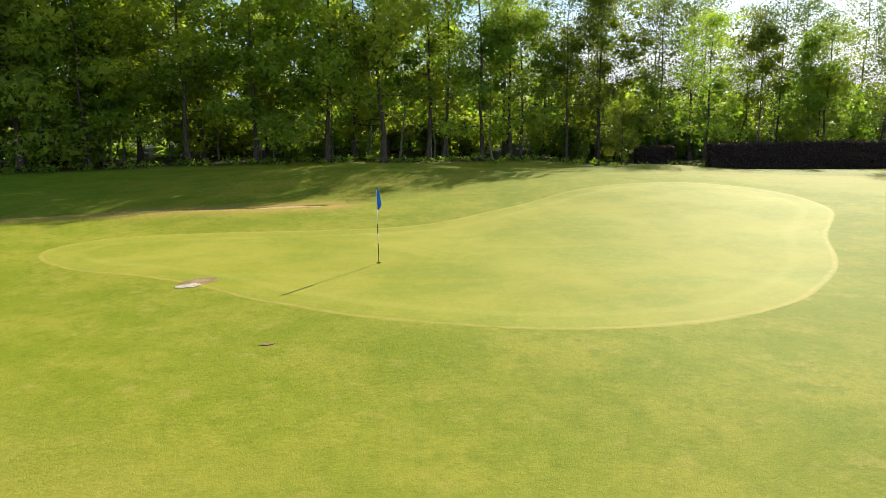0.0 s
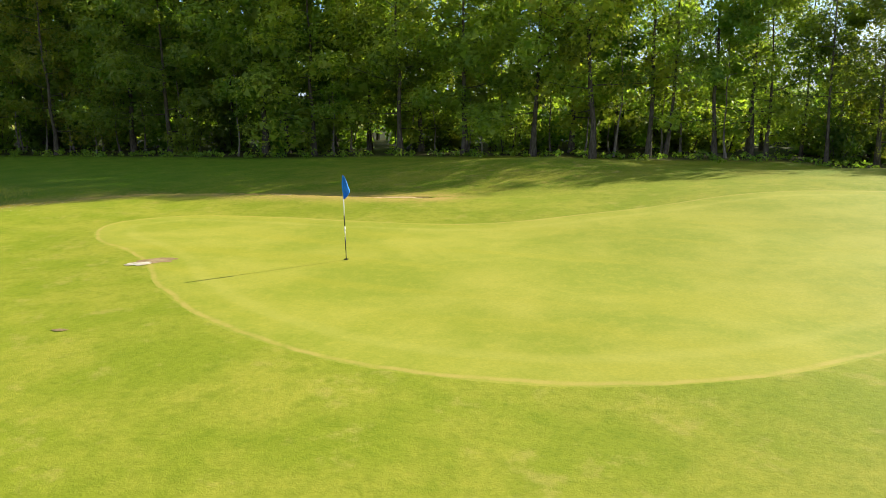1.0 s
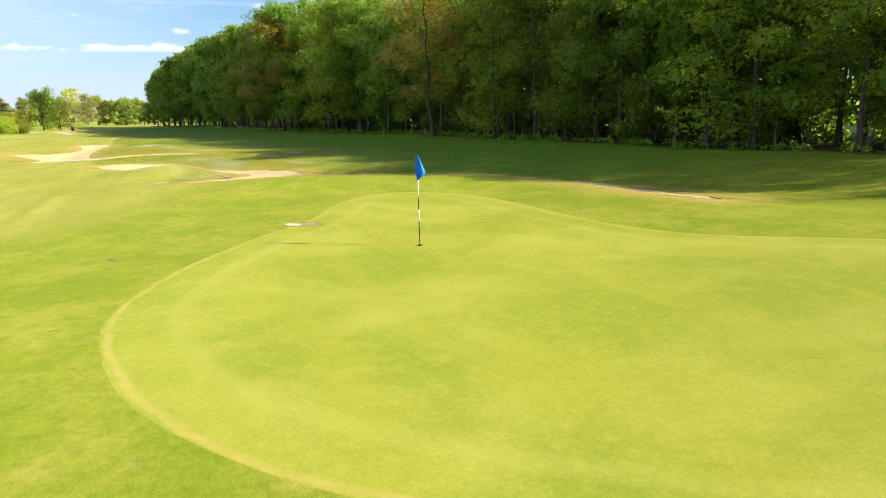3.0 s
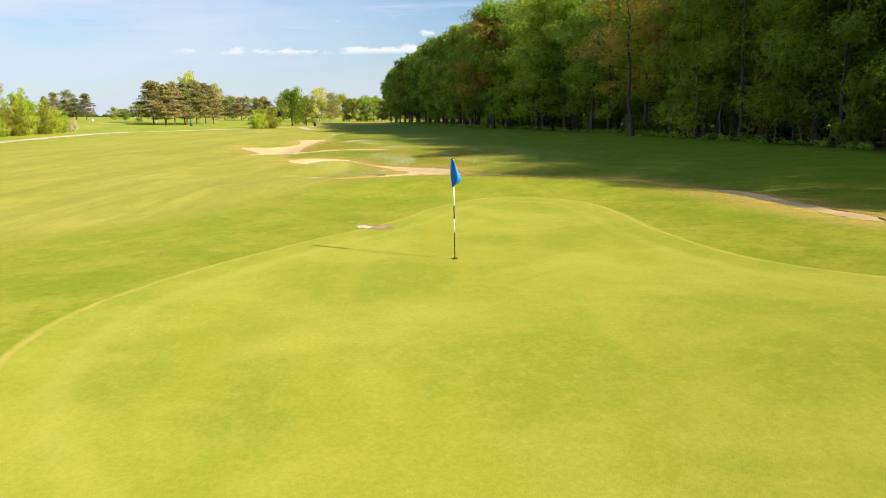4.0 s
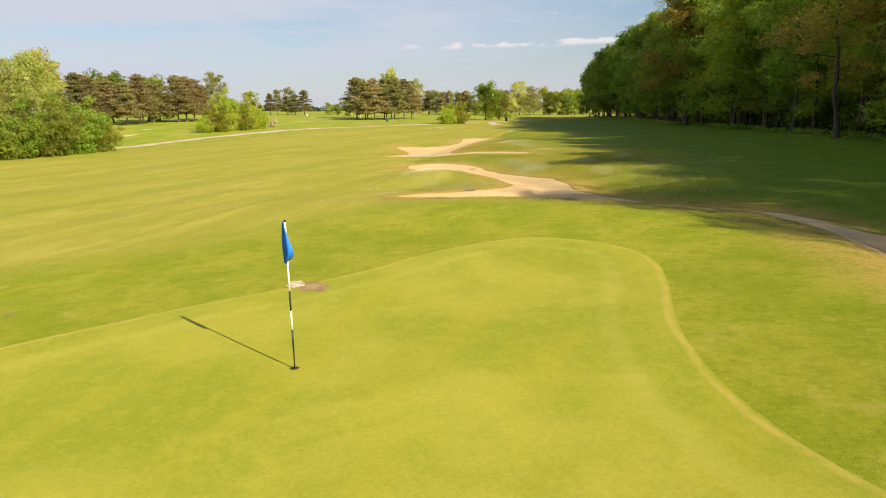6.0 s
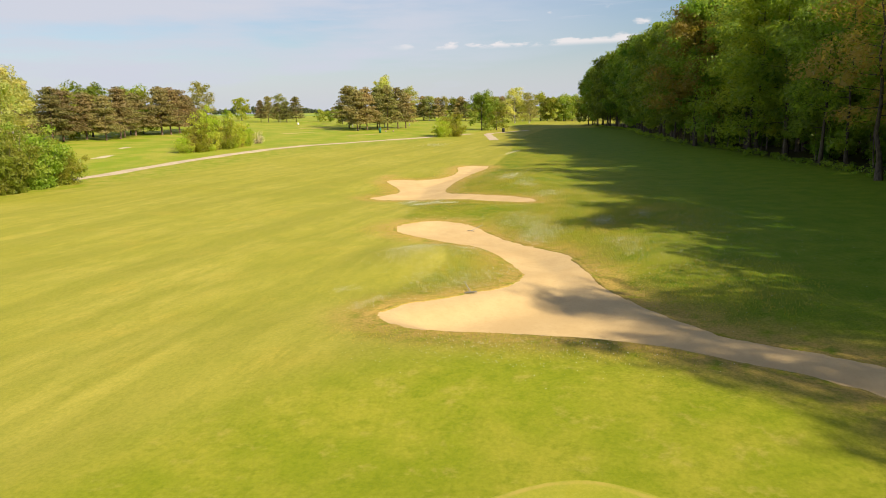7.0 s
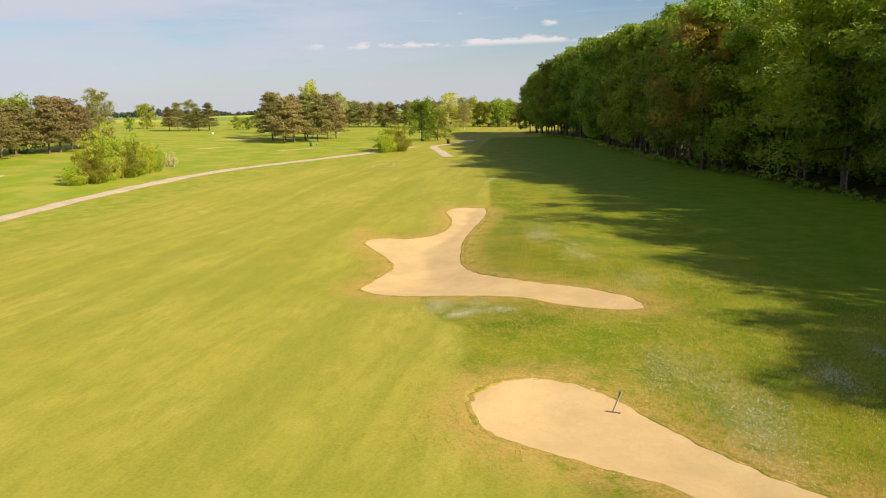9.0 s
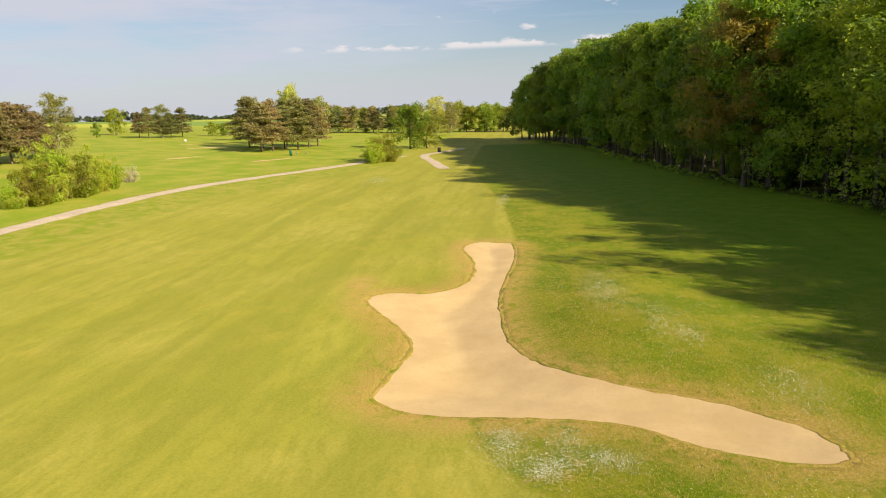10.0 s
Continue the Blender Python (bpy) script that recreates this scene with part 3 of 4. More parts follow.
def shell_leaves(rng, centres, sizes, per, leaf, core):
    """Boughs of leaves: a close outer skin of small blades round each centre, and a few large ones deep inside."""
    n = (per * (sizes / sizes.mean()) ** 2).astype(int) + 6
    c, r = np.repeat(centres, n, 0), np.repeat(sizes, n)
    d = rng.normal(0, 1, (len(c), 3))
    d[:, 2] += 0.35
    d /= np.linalg.norm(d, axis=1)[:, None]
    # ragged skin with tufts standing out of it
    tuft = 1 + 0.16 * np.sin(d[:, 0] * 5.1 + c[:, 1] * 3) * np.sin(d[:, 1] * 4.7 + c[:, 0] * 3) + 0.1 * np.sin(d[:, 2] * 9 + c[:, 2] * 2)
    p = c + d * (r * tuft * rng.uniform(0.72, 1.06, len(c)))[:, None] * np.array([1, 1, 0.72])
    nrm = d * 0.8 + rng.normal(0, 0.5, d.shape)
    nrm[:, 2] += 0.35
    nrm /= np.linalg.norm(nrm, axis=1)[:, None]
    a = np.cross(nrm, rng.normal(0, 1, d.shape))
    a /= np.linalg.norm(a, axis=1)[:, None] + 1e-9
    b = np.cross(nrm, a)
    w = (leaf * rng.uniform(0.6, 1.35, len(c)))[:, None]
    v = np.stack([p - a * w * 0.8 - b * w * 0.3, p + a * w * 0.8, p + b * w * 0.75 + nrm * w * 0.15], 1).reshape(-1, 3)
    f = np.arange(len(c))[:, None] * 3 + np.array([0, 1, 2])
    if core:
        iv, jf = leaves(rng, centres, sizes * 0.62, core, leaf * 2.6, tri=True)
        f = np.concatenate([f, jf + len(v)])
        v = np.concatenate([v, iv])
    return v, f


def broadleaf(rng, tall, base, wide, limbs, per, leaf, trunk_r, lean=0.03, top=0.9, clump=1.5, core=30, forks=2):
    """Trunk with limbs that fork into leafy boughs. base: where the crown begins; wide: its greatest reach."""
    k = 9
    z = np.linspace(0, tall * top, k)
    bend = np.cumsum(rng.normal(0, lean * tall / k, (k, 2)), 0)
    bend -= bend[0]
    spine = np.column_stack([bend, z])
    r = trunk_r * (1 - 0.85 * (z / z[-1]) ** 0.8)
    r[0] *= 1.5
    v, f = tube(spine, r, 7)
    centres, sizes = [], []
    for i in range(limbs):
        u = ((i + rng.random()) / limbs) ** 0.9
        h = base + (tall * top - base) * u
        at = np.array([np.interp(h, z, spine[:, 0]), np.interp(h, z, spine[:, 1]), h])
        reach = wide * math.sqrt(max(0.08, 1 - ((u - 0.38) / 0.68) ** 2)) * rng.uniform(0.6, 1.12)
        w = i * 2.4 + rng.normal(0, 0.4)
        rise = reach * (rng.uniform(0.1, 0.6) * (0.4 + u) - 0.3 * max(0.0, 1 - u * 4))
        line = [at + np.array([math.cos(w) * reach * q + rng.normal(0, 0.1), math.sin(w) * reach * q + rng.normal(0, 0.1), rise * q ** 1.4]) for q in (0, 0.35, 0.7, 1)]
        line[0] = at
        rr = max(0.025, 0.32 * np.interp(h, z, r))
        lv, lf = tube(line, [rr, rr * 0.7, rr * 0.45, rr * 0.2], 4)
        f += [tuple(q + len(v) for q in face) for face in lf]
        v += lv
        for q in np.linspace(1.0, 0.55, forks):
            centres.append(line[0] + (line[-1] - line[0]) * q + rng.normal(0, 0.22, 3) * wide * 0.3)
            sizes.append(clump * rng.uniform(0.6, 1.3) * (0.8 + 0.25 * q))
    for i in range(3):
        centres.append(np.array([spine[-1, 0], spine[-1, 1], tall * top]) + rng.normal(0, 0.16, 3) * wide)
        sizes.append(clump * rng.uniform(0.7, 1.1))
    lv, lf = shell_leaves(rng, np.array(centres), np.array(sizes), per, leaf, core)
    return (v, f), (lv, lf)


def pine(rng, tall, base, wide, limbs, per, leaf, trunk_r):
    """Bare lower trunk and level plates of needles, widest in the middle of the crown."""
    k = 8
    z = np.linspace(0, tall * 0.96, k)
    bend = np.cumsum(rng.normal(0, 0.02 * tall / k, (k, 2)), 0)
    spine = np.column_stack([bend - bend[0], z])
    r = trunk_r * (1 - 0.88 * z / z[-1])
    v, f = tube(spine, r, 7)
    centres, sizes = [], []
    tiers = limbs // 4
    for i in range(limbs):
        tier = i // 4
        u = (tier + 0.6 * rng.random()) / tiers
        h = base + (tall * 0.95 - base) * u
        at = np.array([np.interp(h, z, spine[:, 0]), np.interp(h, z, spine[:, 1]), h])
        reach = wide * (0.72 + 0.4 * math.sin(math.pi * min(1, u + 0.3)) - 0.55 * u ** 2) * rng.uniform(0.6, 1.15)
        w = i * 1.57 + tier * 0.7 + rng.normal(0, 0.35)
        tip = at + np.array([math.cos(w) * reach, math.sin(w) * reach, reach * rng.uniform(-0.06, 0.16)])
        rr = 0.25 * np.interp(h, z, r) + 0.02
        lv, lf = tube([at, (at + tip) / 2, tip], [rr, rr * 0.6, rr * 0.2], 4)
        f += [tuple(q + len(v) for q in face) for face in lf]
        v += lv
        for s in (0.4, 0.72, 1.0):
            centres.append(at + (tip - at) * s + rng.normal(0, 0.1, 3) * wide * 0.3)
            sizes.append(wide * 0.4 * rng.uniform(0.7, 1.25))
    centres.append(spine[-1])
    sizes.append(wide * 0.3)
    lv, lf = leaves(rng, np.array(centres), np.array(sizes), per, leaf, 0.9, 0.3, 1.8, 0.9, True)
    return (v, f), (lv, lf)


def shrub(rng, tall, wide, stems, per, leaf, clump):
    """Many thin stems from the ground with leaf clumps right down to it."""
    v, f, centres, sizes = [], [], [], []
    for i in range(stems):
        w, out = rng.uniform(0, 6.28), wide * math.sqrt(rng.random())
        h = tall * (0.5 + 0.55 * rng.random() ** 1.3) * (1 - 0.55 * (out / wide) ** 2)
        foot = np.array([math.cos(w) * out * 0.4, math.sin(w) * out * 0.4, -0.1])
        tip = np.array([math.cos(w) * out, math.sin(w) * out, h])
        lv, lf = tube([foot, foot * 0.4 + tip * 0.6 + rng.normal(0, 0.1, 3), tip], [0.05, 0.035, 0.012], 4)
        f += [tuple(q + len(v) for q in face) for face in lf]
        v += lv
        for s in (0.2, 0.48, 0.74, 1.0):
            centres.append(foot + (tip - foot) * s + rng.normal(0, 0.2, 3))
            sizes.append(clump * rng.uniform(0.7, 1.2))
    c = np.array(centres)
    c[:, 2] = np.maximum(c[:, 2], 0.25)
    lv, lf = leaves(rng, c, np.array(sizes), per, leaf, tri=True)
    lv[:, 2] = np.maximum(lv[:, 2], 0.0)
    return (v, f), (lv, lf)


def make_tree(name, shape, bark, leaf, label, category):
    """A tree as a thing with its trunk and crown."""
    (tv, tf), (lv, lf) = shape
    root = new(name)
    part("trunk", mesh_of("trunk", tv, tf, bark, True), None, root)
    part("crown", mesh_of("crown", lv, lf, leaf), None, root)
    return tagged(root, label, category)


def stand(ob, x, y, scale=1.0, turn=0.0, sink=0.12, wide=1.0):
    return Matrix.LocRotScale((x, y, height(x, y) - sink), Euler((0, 0, turn)), (scale * wide, scale * wide, scale))


class Kind:
    """A few grown forms of one kind of tree; plant() sets the first copy of a form, then copies it."""

    def __init__(self, name, forms, bark, leaf, label, category):
        self.name, self.forms, self.bark, self.leaf, self.label, self.category = name, forms, bark, leaf, label, category
        self.made = {}

    def plant(self, x, y, scale=1.0, turn=0.0, form=0, group="", wide=1.0, label=""):
        form %= len(self.forms)
        if form not in self.made:
            self.made[form] = make_tree(self.name, self.forms[form], self.bark, self.leaf, self.label, self.category)
            ob = self.made[form]
            ob.matrix_basis = stand(ob, x, y, scale, turn, 0.12, wide)
        else:
            m = stand(None, x, y, scale, turn, 0.12, wide)
            src = self.made[form]
            keep = src.scale.copy()
            src.scale = (1, 1, 1)
            ob = copy_thing(src, m)
            src.scale = keep
        return tagged(ob, label or self.label, self.category, group)


def rng_of(k):
    return np.random.default_rng(k)


OAK = Kind("oak_tree", [broadleaf(rng_of(10 + k), 17, (1.9, 2.6)[k % 2], 4.7, 20, 240, 0.165, 0.21, 0.035, 0.9, 1.6, 26) for k in range(4)], M_BARK, M_LEAF,
           "tall dark green broadleaf tree at the edge of the wood", "tree")
ASH = Kind("ash_tree", [broadleaf(rng_of(30 + k), 16.5, (2.2, 3.0, 1.9)[k], 4.3, 20, 175, 0.15, 0.17, 0.05, 0.9, 1.42, 15) for k in range(3)], M_BARK, M_LEAF_LIGHT,
           "tall light green broadleaf tree with a slender trunk", "tree")
AIRY = Kind("poplar_tree", [broadleaf(rng_of(35 + k), 16.5, (2.4, 3.4, 3.0)[k], 3.4, 25, 130, 0.13, 0.15, 0.05, 0.94, 1.1, 4) for k in range(3)], M_BARK, M_LEAF_LIGHT,
            "slender broadleaf tree with thin backlit leaves", "tree")
WISP = Kind("poplar_tree", [broadleaf(rng_of(45 + k), 16.5, (3.0, 2.4, 3.8)[k], 2.9, 30, 60, 0.115, 0.12, 0.05, 0.96, 0.95, 2) for k in range(3)], M_BARK, M_LEAF_DARK,
            "thin tall tree with sparse leaves against the sky", "tree")
RUST = Kind("copper_tree", [broadleaf(rng_of(40), 16, 4.0, 4.8, 24, 200, 0.16, 0.2, 0.09, 0.9, 1.3, 20)], M_BARK, M_LEAF_RUST,
            "brownish spring-leaved tree standing in the wood edge", "tree")
OLIVE = Kind("ash_tree", [broadleaf(rng_of(41), 16, 4.4, 4.6, 24, 150, 0.14, 0.2, 0.1, 0.92, 1.25, 10)], M_BARK, M_LEAF_OLIVE,
             "leaning olive-green tree with thin young leaves", "tree")
BEECH = Kind("beech_tree", [broadleaf(rng_of(50 + k), 18, 2.8, 4.6, 18, 88, 0.32, 0.2, 0.03, 0.9, 1.75, 16) for k in range(3)], M_BARK, M_LEAF,
             "tall dense broadleaf tree in the wood", "tree")
SLIM = Kind("young_tree", [broadleaf(rng_of(55 + k), 9, (3.0, 4.2, 3.4)[k], 1.6, 8, 60, 0.17, 0.075, 0.08, 0.95, 0.8, 6) for k in range(3)], M_PALEBARK, M_LEAF,
            "young pale-stemmed tree in the shade of the wood", "tree")
SCOTS = Kind("pine_tree", [pine(rng_of(60 + k), 13, 2.6, 3.9, 40, 62, 0.28, 0.22) for k in range(3)], M_PINEBARK, M_NEEDLE,
             "brownish pine with a bare trunk and flat crown", "pine tree")
BLACKPINE = Kind("pine_tree", [pine(rng_of(70 + k), 14, 2.2, 3.9, 40, 62, 0.28, 0.22) for k in range(2)], M_PINEBARK, M_NEEDLE_DARK,
                 "dark green pine with a dense rounded crown", "pine tree")
BIRCH = Kind("birch_tree", [broadleaf(rng_of(80 + k), 14, 1.8, 3.9, 22, 90, 0.22, 0.14, 0.03, 0.9, 1.2, 8) for k in range(2)], M_BIRCHBARK, M_LEAF_BIRCH,
             "pale green birch with an airy drooping crown", "birch tree")
ROUND = Kind("maple_tree", [broadleaf(rng_of(90 + k), 9, 0.9, 3.6, 18, 80, 0.22, 0.16, 0.03, 0.85, 1.25, 12) for k in range(2)], M_BARK, M_LAUREL,
             "round bright green tree on open grass", "tree")
BUSH = Kind("shrub", [shrub(rng_of(100 + k), 6.5, 3.2, 30, 72, 0.18, 0.8) for k in range(3)], M_BARK, M_SHRUB,
            "dense bright green shrub beside the cart path", "shrub")
LAUREL = Kind("shrub", [shrub(rng_of(130 + k), 6.5, 3.3, 34, 130, 0.15, 0.85) for k in range(2)], M_BARK, M_LAUREL,
              "large dense green shrub at the fairway edge", "shrub")
THORN = Kind("hawthorn_bush", [shrub(rng_of(110), 3.8, 1.9, 18, 18, 0.13, 0.65)], M_BARK, M_BLOSSOM,
             "white-blossomed hawthorn bush on the grass", "shrub")
SAPLING = Kind("understorey_shrub", [shrub(rng_of(120 + k), 4.2, 2.0, 16, 26, 0.24, 0.7) for k in range(2)], M_BARK, M_LEAF,
               "dark shrub growing under the wood edge", "shrub")


def along(points, x):
    """The y of the wood's edge at x."""
    p = sorted(points)
    return float(np.interp(x, [q[0] for q in p], [q[1] for q in p]))


def wood_height(x):
    """How tall the wood stands along its edge."""
    return float(np.interp(x, (-284, -262, -225, -170, -116, -70, -40, -30, -20, 2, 12), (20, 25, 27, 26, 21.5, 19.6, 19.8, 19.6, 18.4, 18.4, 15)))


def plant_wood():
    rnd = random.Random(4)
    x = 46.0
    k = 0
    while x > -136:
        edge = along(WOOD_EDGE, x)
        for row in range(4 if x > 9 else 2 if x > -18 else 3):
            px = x + rnd.uniform(-1.3, 1.3) + row * 1.7
            py = edge + 1.2 + row * 5.0 + rnd.uniform(-1.6, 2.4)
            tall = wood_height(px) / 17 * ((1.0, 0.91, 0.82) if px < -26 else (1.0, 0.84, 0.74) if px < 9 else (0.95, 1.0, 1.05, 1.1))[row] * rnd.uniform(0.84, 1.1)
            turn, wide = rnd.uniform(0, 6.28), rnd.uniform(0.95, 1.2)
            light = rnd.random()
            if px > 9:
                kind = WISP if light < 0.88 else AIRY
                wide *= 1.05
            elif px > -22:
                kind = (WISP if light < 0.55 else AIRY) if px > -3 else ASH if light < 0.55 else OAK
            elif row == 0:
                kind = ASH if light < 0.45 else OAK
            else:
                kind = BEECH
            if abs(px + 65.3) < 4.5 and row == 0 or 16.5 < px < 21 and row == 0:
                continue
            kind.plant(px, py, tall, turn, k, "trees of the wood", wide)
            k += 1
        for n in range(3 if -70 < x < 0 else 1):
            SLIM.plant(x + rnd.uniform(-2.5, 2.5), edge + rnd.uniform(0.2, 6.5), rnd.uniform(0.75, 1.25), rnd.uniform(0, 6.28), k + n, "young trees under the wood")
        if rnd.random() < 0.5:
            SAPLING.plant(x + rnd.uniform(-1.5, 1.5), edge + rnd.uniform(1.5, 4.5), rnd.uniform(0.5, 1.0), rnd.uniform(0, 6), k, "shrubs under the wood")
        SAPLING.plant(x + rnd.uniform(-1.5, 1.5), edge + 8 + rnd.uniform(-1, 2), rnd.uniform(0.9, 1.3), rnd.uniform(0, 6), k, "shrubs under the wood", 1.3)
        x -= rnd.uniform(5.0, 7.0)
    for kind, px, py, tall in ((WISP, 5.5, 60.5, 1.05), (WISP, 9.0, 61.5, 0.95), (OAK, 13.6, 60.5, 0.88), (OAK, 33, 62, 0.5), (AIRY, 3.6, 57.6, 1.12), (ASH, -8.5, 54.6, 1.22), (ASH, -4.2, 54.8, 1.3),
                               (AIRY, -0.8, 57, 1.24), (OAK, 6.8, 58.8, 0.72)):
        kind.plant(px, py, tall, px, int(py), "trees of the wood")
    ASH.plant(14.6, 56.6, 0.36, 1.2, 1, "trees of the wood", 0.8)
    RUST.plant(-121, 30.8, 1.34, 0.4, 0, "trees of the wood")
    OLIVE.plant(-65.3, 41.2, 1.08, 2.0, 0, "trees of the wood", 1.15)
    while x > -284:
        edge = along(WOOD_EDGE, x)
        for row in range(2):
            tall = wood_height(x) / 18 * (0.9, 1.02)[row] * rnd.uniform(0.88, 1.06)
            BEECH.plant(x + rnd.uniform(-1, 1) + row * 2, edge + 0.5 + row * 5.5 + rnd.uniform(-1, 1.2), tall, rnd.uniform(0, 6.28), k, "trees of the wood", rnd.uniform(0.8, 1.0))
            k += 1
        SLIM.plant(x + rnd.uniform(-2.5, 2.5), edge + rnd.uniform(0.2, 4), rnd.uniform(0.9, 1.3), rnd.uniform(0, 6.28), k, "young trees under the wood")
        x -= rnd.uniform(4.4, 6.0)


def deep_wood():
    """The mass of the wood behind its first rows, too dense to count."""
    rng = rng_of(200)
    v, f, n = [], [], 0
    lv_all, lf_all, m = [], [], 0
    x = 70.0
    while x > -280:
        edge = along(WOOD_EDGE, x)
        thin = x > -24
        for row in range(2 if -70 < x < -24 else 3):
            px, py = x + rng.uniform(-2, 2), edge + (14 if thin else 17 if x < -70 else 20) + row * 6 + rng.uniform(-2, 2)
            h = rng.uniform(4, 8) if thin else wood_height(px) * rng.uniform(0.6, 0.72)
            z0 = height(px, py) - 0.3
            tv, tf = tube([(px, py, z0), (px + rng.normal(0, 0.3), py, z0 + h * 0.5), (px, py, z0 + h * 0.9)], [0.2, 0.15, 0.05], 5)
            v += tv
            f += [tuple(q + n for q in face) for face in tf]
            n += len(tv)
            c = np.column_stack([px + rng.normal(0, 2.0, 18), py + rng.normal(0, 1.6, 18), z0 + rng.uniform(0.1 if thin else 0.16, 0.98, 18) * h])
            lv, lf = leaves(rng, c, rng.uniform(1.2, 1.9, 18), 22, 0.6)
            lv_all.append(lv)
            lf_all.append(lf + m)
            m += len(lv)
        x -= rng.uniform(4.5, 6.5)
    # brambles and young growth that close the view between the trunks
    bx = np.arange(72, -284, -0.8)
    by = np.array([along(WOOD_EDGE, q) for q in bx]) + rng.uniform(10, 16, len(bx))
    c = np.column_stack([bx, by, lie(bx, by) + rng.uniform(0.3, 4.2, len(bx))])
    lv, lf = leaves(rng, c, rng.uniform(1.0, 1.7, len(bx)), 26, 0.45)
    lv_all.append(lv)
    lf_all.append(lf + m)
    root = tagged(new("deep_wood"), "dense shaded interior of the broadleaf wood", "wood", kind="stuff")
    part("trunk", mesh_of("trunks", v, f, M_BARK), None, root)
    part("crown", mesh_of("crowns", np.concatenate(lv_all), np.concatenate(lf_all), M_LEAF), None, root)


def undergrowth():
    """Nettles and brambles along the foot of the wood."""
    rng = rng_of(210)
    c = []
    for x in np.arange(60, -262, -0.55):
        y = along(WOOD_EDGE, x) - 0.6 + rng.normal(0, 0.9)
        c.append((x, y, height(x, y) + 0.12 + 0.2 * rng.random()))
    lv, lf = leaves(rng, np.array(c), rng.uniform(0.25, 0.6, len(c)), 26, 0.13, 0.3, 0.7, 2.0)
    tagged(new("undergrowth", mesh_of("undergrowth", lv, lf, M_LEAF)), "low nettles and brambles along the wood edge", "undergrowth", kind="stuff")


undergrowth()
plant_wood()
deep_wood()

# the open side: shrubs and trees beyond the path
for x, y, s, w, form in ((-56.5, -37.2, 1.05, 1.0, 0), (-61.5, -38.6, 1.15, 1.0, 1), (-66, -39.4, 0.9, 1.0, 2), (-52, -38, 0.95, 1.1, 1), (-59, -49, 1.2, 1.2, 0), (-65.9, -48.5, 1.15, 1.2, 2), (-53, -50, 1.2, 1.2, 1)):
    LAUREL.plant(x, y, s, x, form, "shrubs by the path", w)
ROUND.plant(-56.5, -51, 1.05, 1.0, 0, "trees by the path")
ROUND.plant(-48, -38, 0.9, 2.0, 1, "trees by the path")
for x, y, s in ((-81.5, -64, 0.95), (-87, -68.5, 1.0), (-94, -74, 0.95), (-75, -66, 1.0)):
    BIRCH.plant(x, y, s, x, int(x), "birches")
# the long shrub beside the path, low at one end, with its taller stems in the middle
for x, y, s, w, form in ((-106.8, -51.4, 0.55, 0.95, 0), (-108.8, -50.4, 0.95, 0.75, 1), (-111.4, -50.8, 1.18, 0.72, 2), (-113.6, -51.6, 1.24, 0.66, 0), (-116, -50.2, 1.02, 0.8, 1),
                         (-118.8, -50.8, 0.95, 0.85, 2), (-121.8, -50.8, 0.86, 0.9, 0), (-125, -51.2, 0.74, 0.9, 1)):
    BUSH.plant(x, y, s, x * 1.7, form, "shrubs by the path", w)
THORN.plant(-133.5, -53.2, 0.82, 1.0, 0, "shrubs by the path")
for x, y, s in ((-174.5, -25.4, 0.85), (-178.5, -23.6, 1.1), (-181, -25.4, 1.0)):
    BUSH.plant(x, y, s, x, int(-x), "shrubs by the path", 0.9)
ROUND.plant(-226, -26.4, 1.3, 0.5, 0, "trees by the path", 1.0)
ROUND.plant(-231, -22.6, 1.0, 0.9, 1, "trees by the path")
# the clump of pines on the neighbouring hole: height, spread
for kind, x, y, h, w in ((BLACKPINE, -228, -72.3, 14.4, 1.15), (SCOTS, -208.2, -61.2, 12.5, 1.1), (SCOTS, -212.2, -59.7, 13.6, 0.85), (BLACKPINE, -223.1, -60.4, 14, 0.95), (BLACKPINE, -216.9, -54.6, 14.2, 1.0),
                         (BLACKPINE, -226.5, -60.8, 13.5, 0.9), (SCOTS, -232.1, -56.4, 13.9, 1.0), (SCOTS, -238, -55.6, 12.2, 1.1), (BLACKPINE, -221, -65.6, 12, 0.9)):
    kind.plant(x, y, h / (13 if kind is SCOTS else 14), x, int(-x), "clump of pines", w)
for x, y, h, w in ((-243.2, -65.1, 17.6, 0.8), (-263.9, -62.7, 14.4, 0.9), (-240, -76, 14, 0.9), (-188.3, -101.9, 13.9, 1.05), (-289, -130.2, 12.1, 1.0), (-355.7, -80.3, 11.8, 1.0), (-318, -31.5, 15, 1.3), (-320, -25.5, 13, 1.2)):
    BIRCH.plant(x, y, h / 14, x, int(-x), "birches", w)
# pines in a row along the next fairway
for kind, x, y, h, w in ((SCOTS, -134.4, -95.6, 10.6, 1.3), (SCOTS, -133, -89.3, 10, 1.0), (SCOTS, -140.5, -91.7, 12, 1.05), (BLACKPINE, -149, -97.5, 10.5, 1.2), (SCOTS, -155.7, -99.6, 10.8, 1.45), (SCOTS, -159, -94.4, 12.4, 1.1),
                         (SCOTS, -163.3, -94.9, 12.3, 1.15), (SCOTS, -172.3, -98.7, 12, 1.2), (SCOTS, -177.4, -99.2, 10.6, 0.9), (SCOTS, -183, -103, 10, 1.1), (SCOTS, -127, -95, 11, 1.3), (BLACKPINE, -121, -92, 11.5, 1.2),
                         (SCOTS, -116, -97, 12, 1.2), (SCOTS, -109, -92, 11, 1.3), (BLACKPINE, -102, -88, 12, 1.2), (SCOTS, -94, -86, 11, 1.3)):
    kind.plant(x, y, h / (13 if kind is SCOTS else 14), x, int(-x), "row of pines", w)
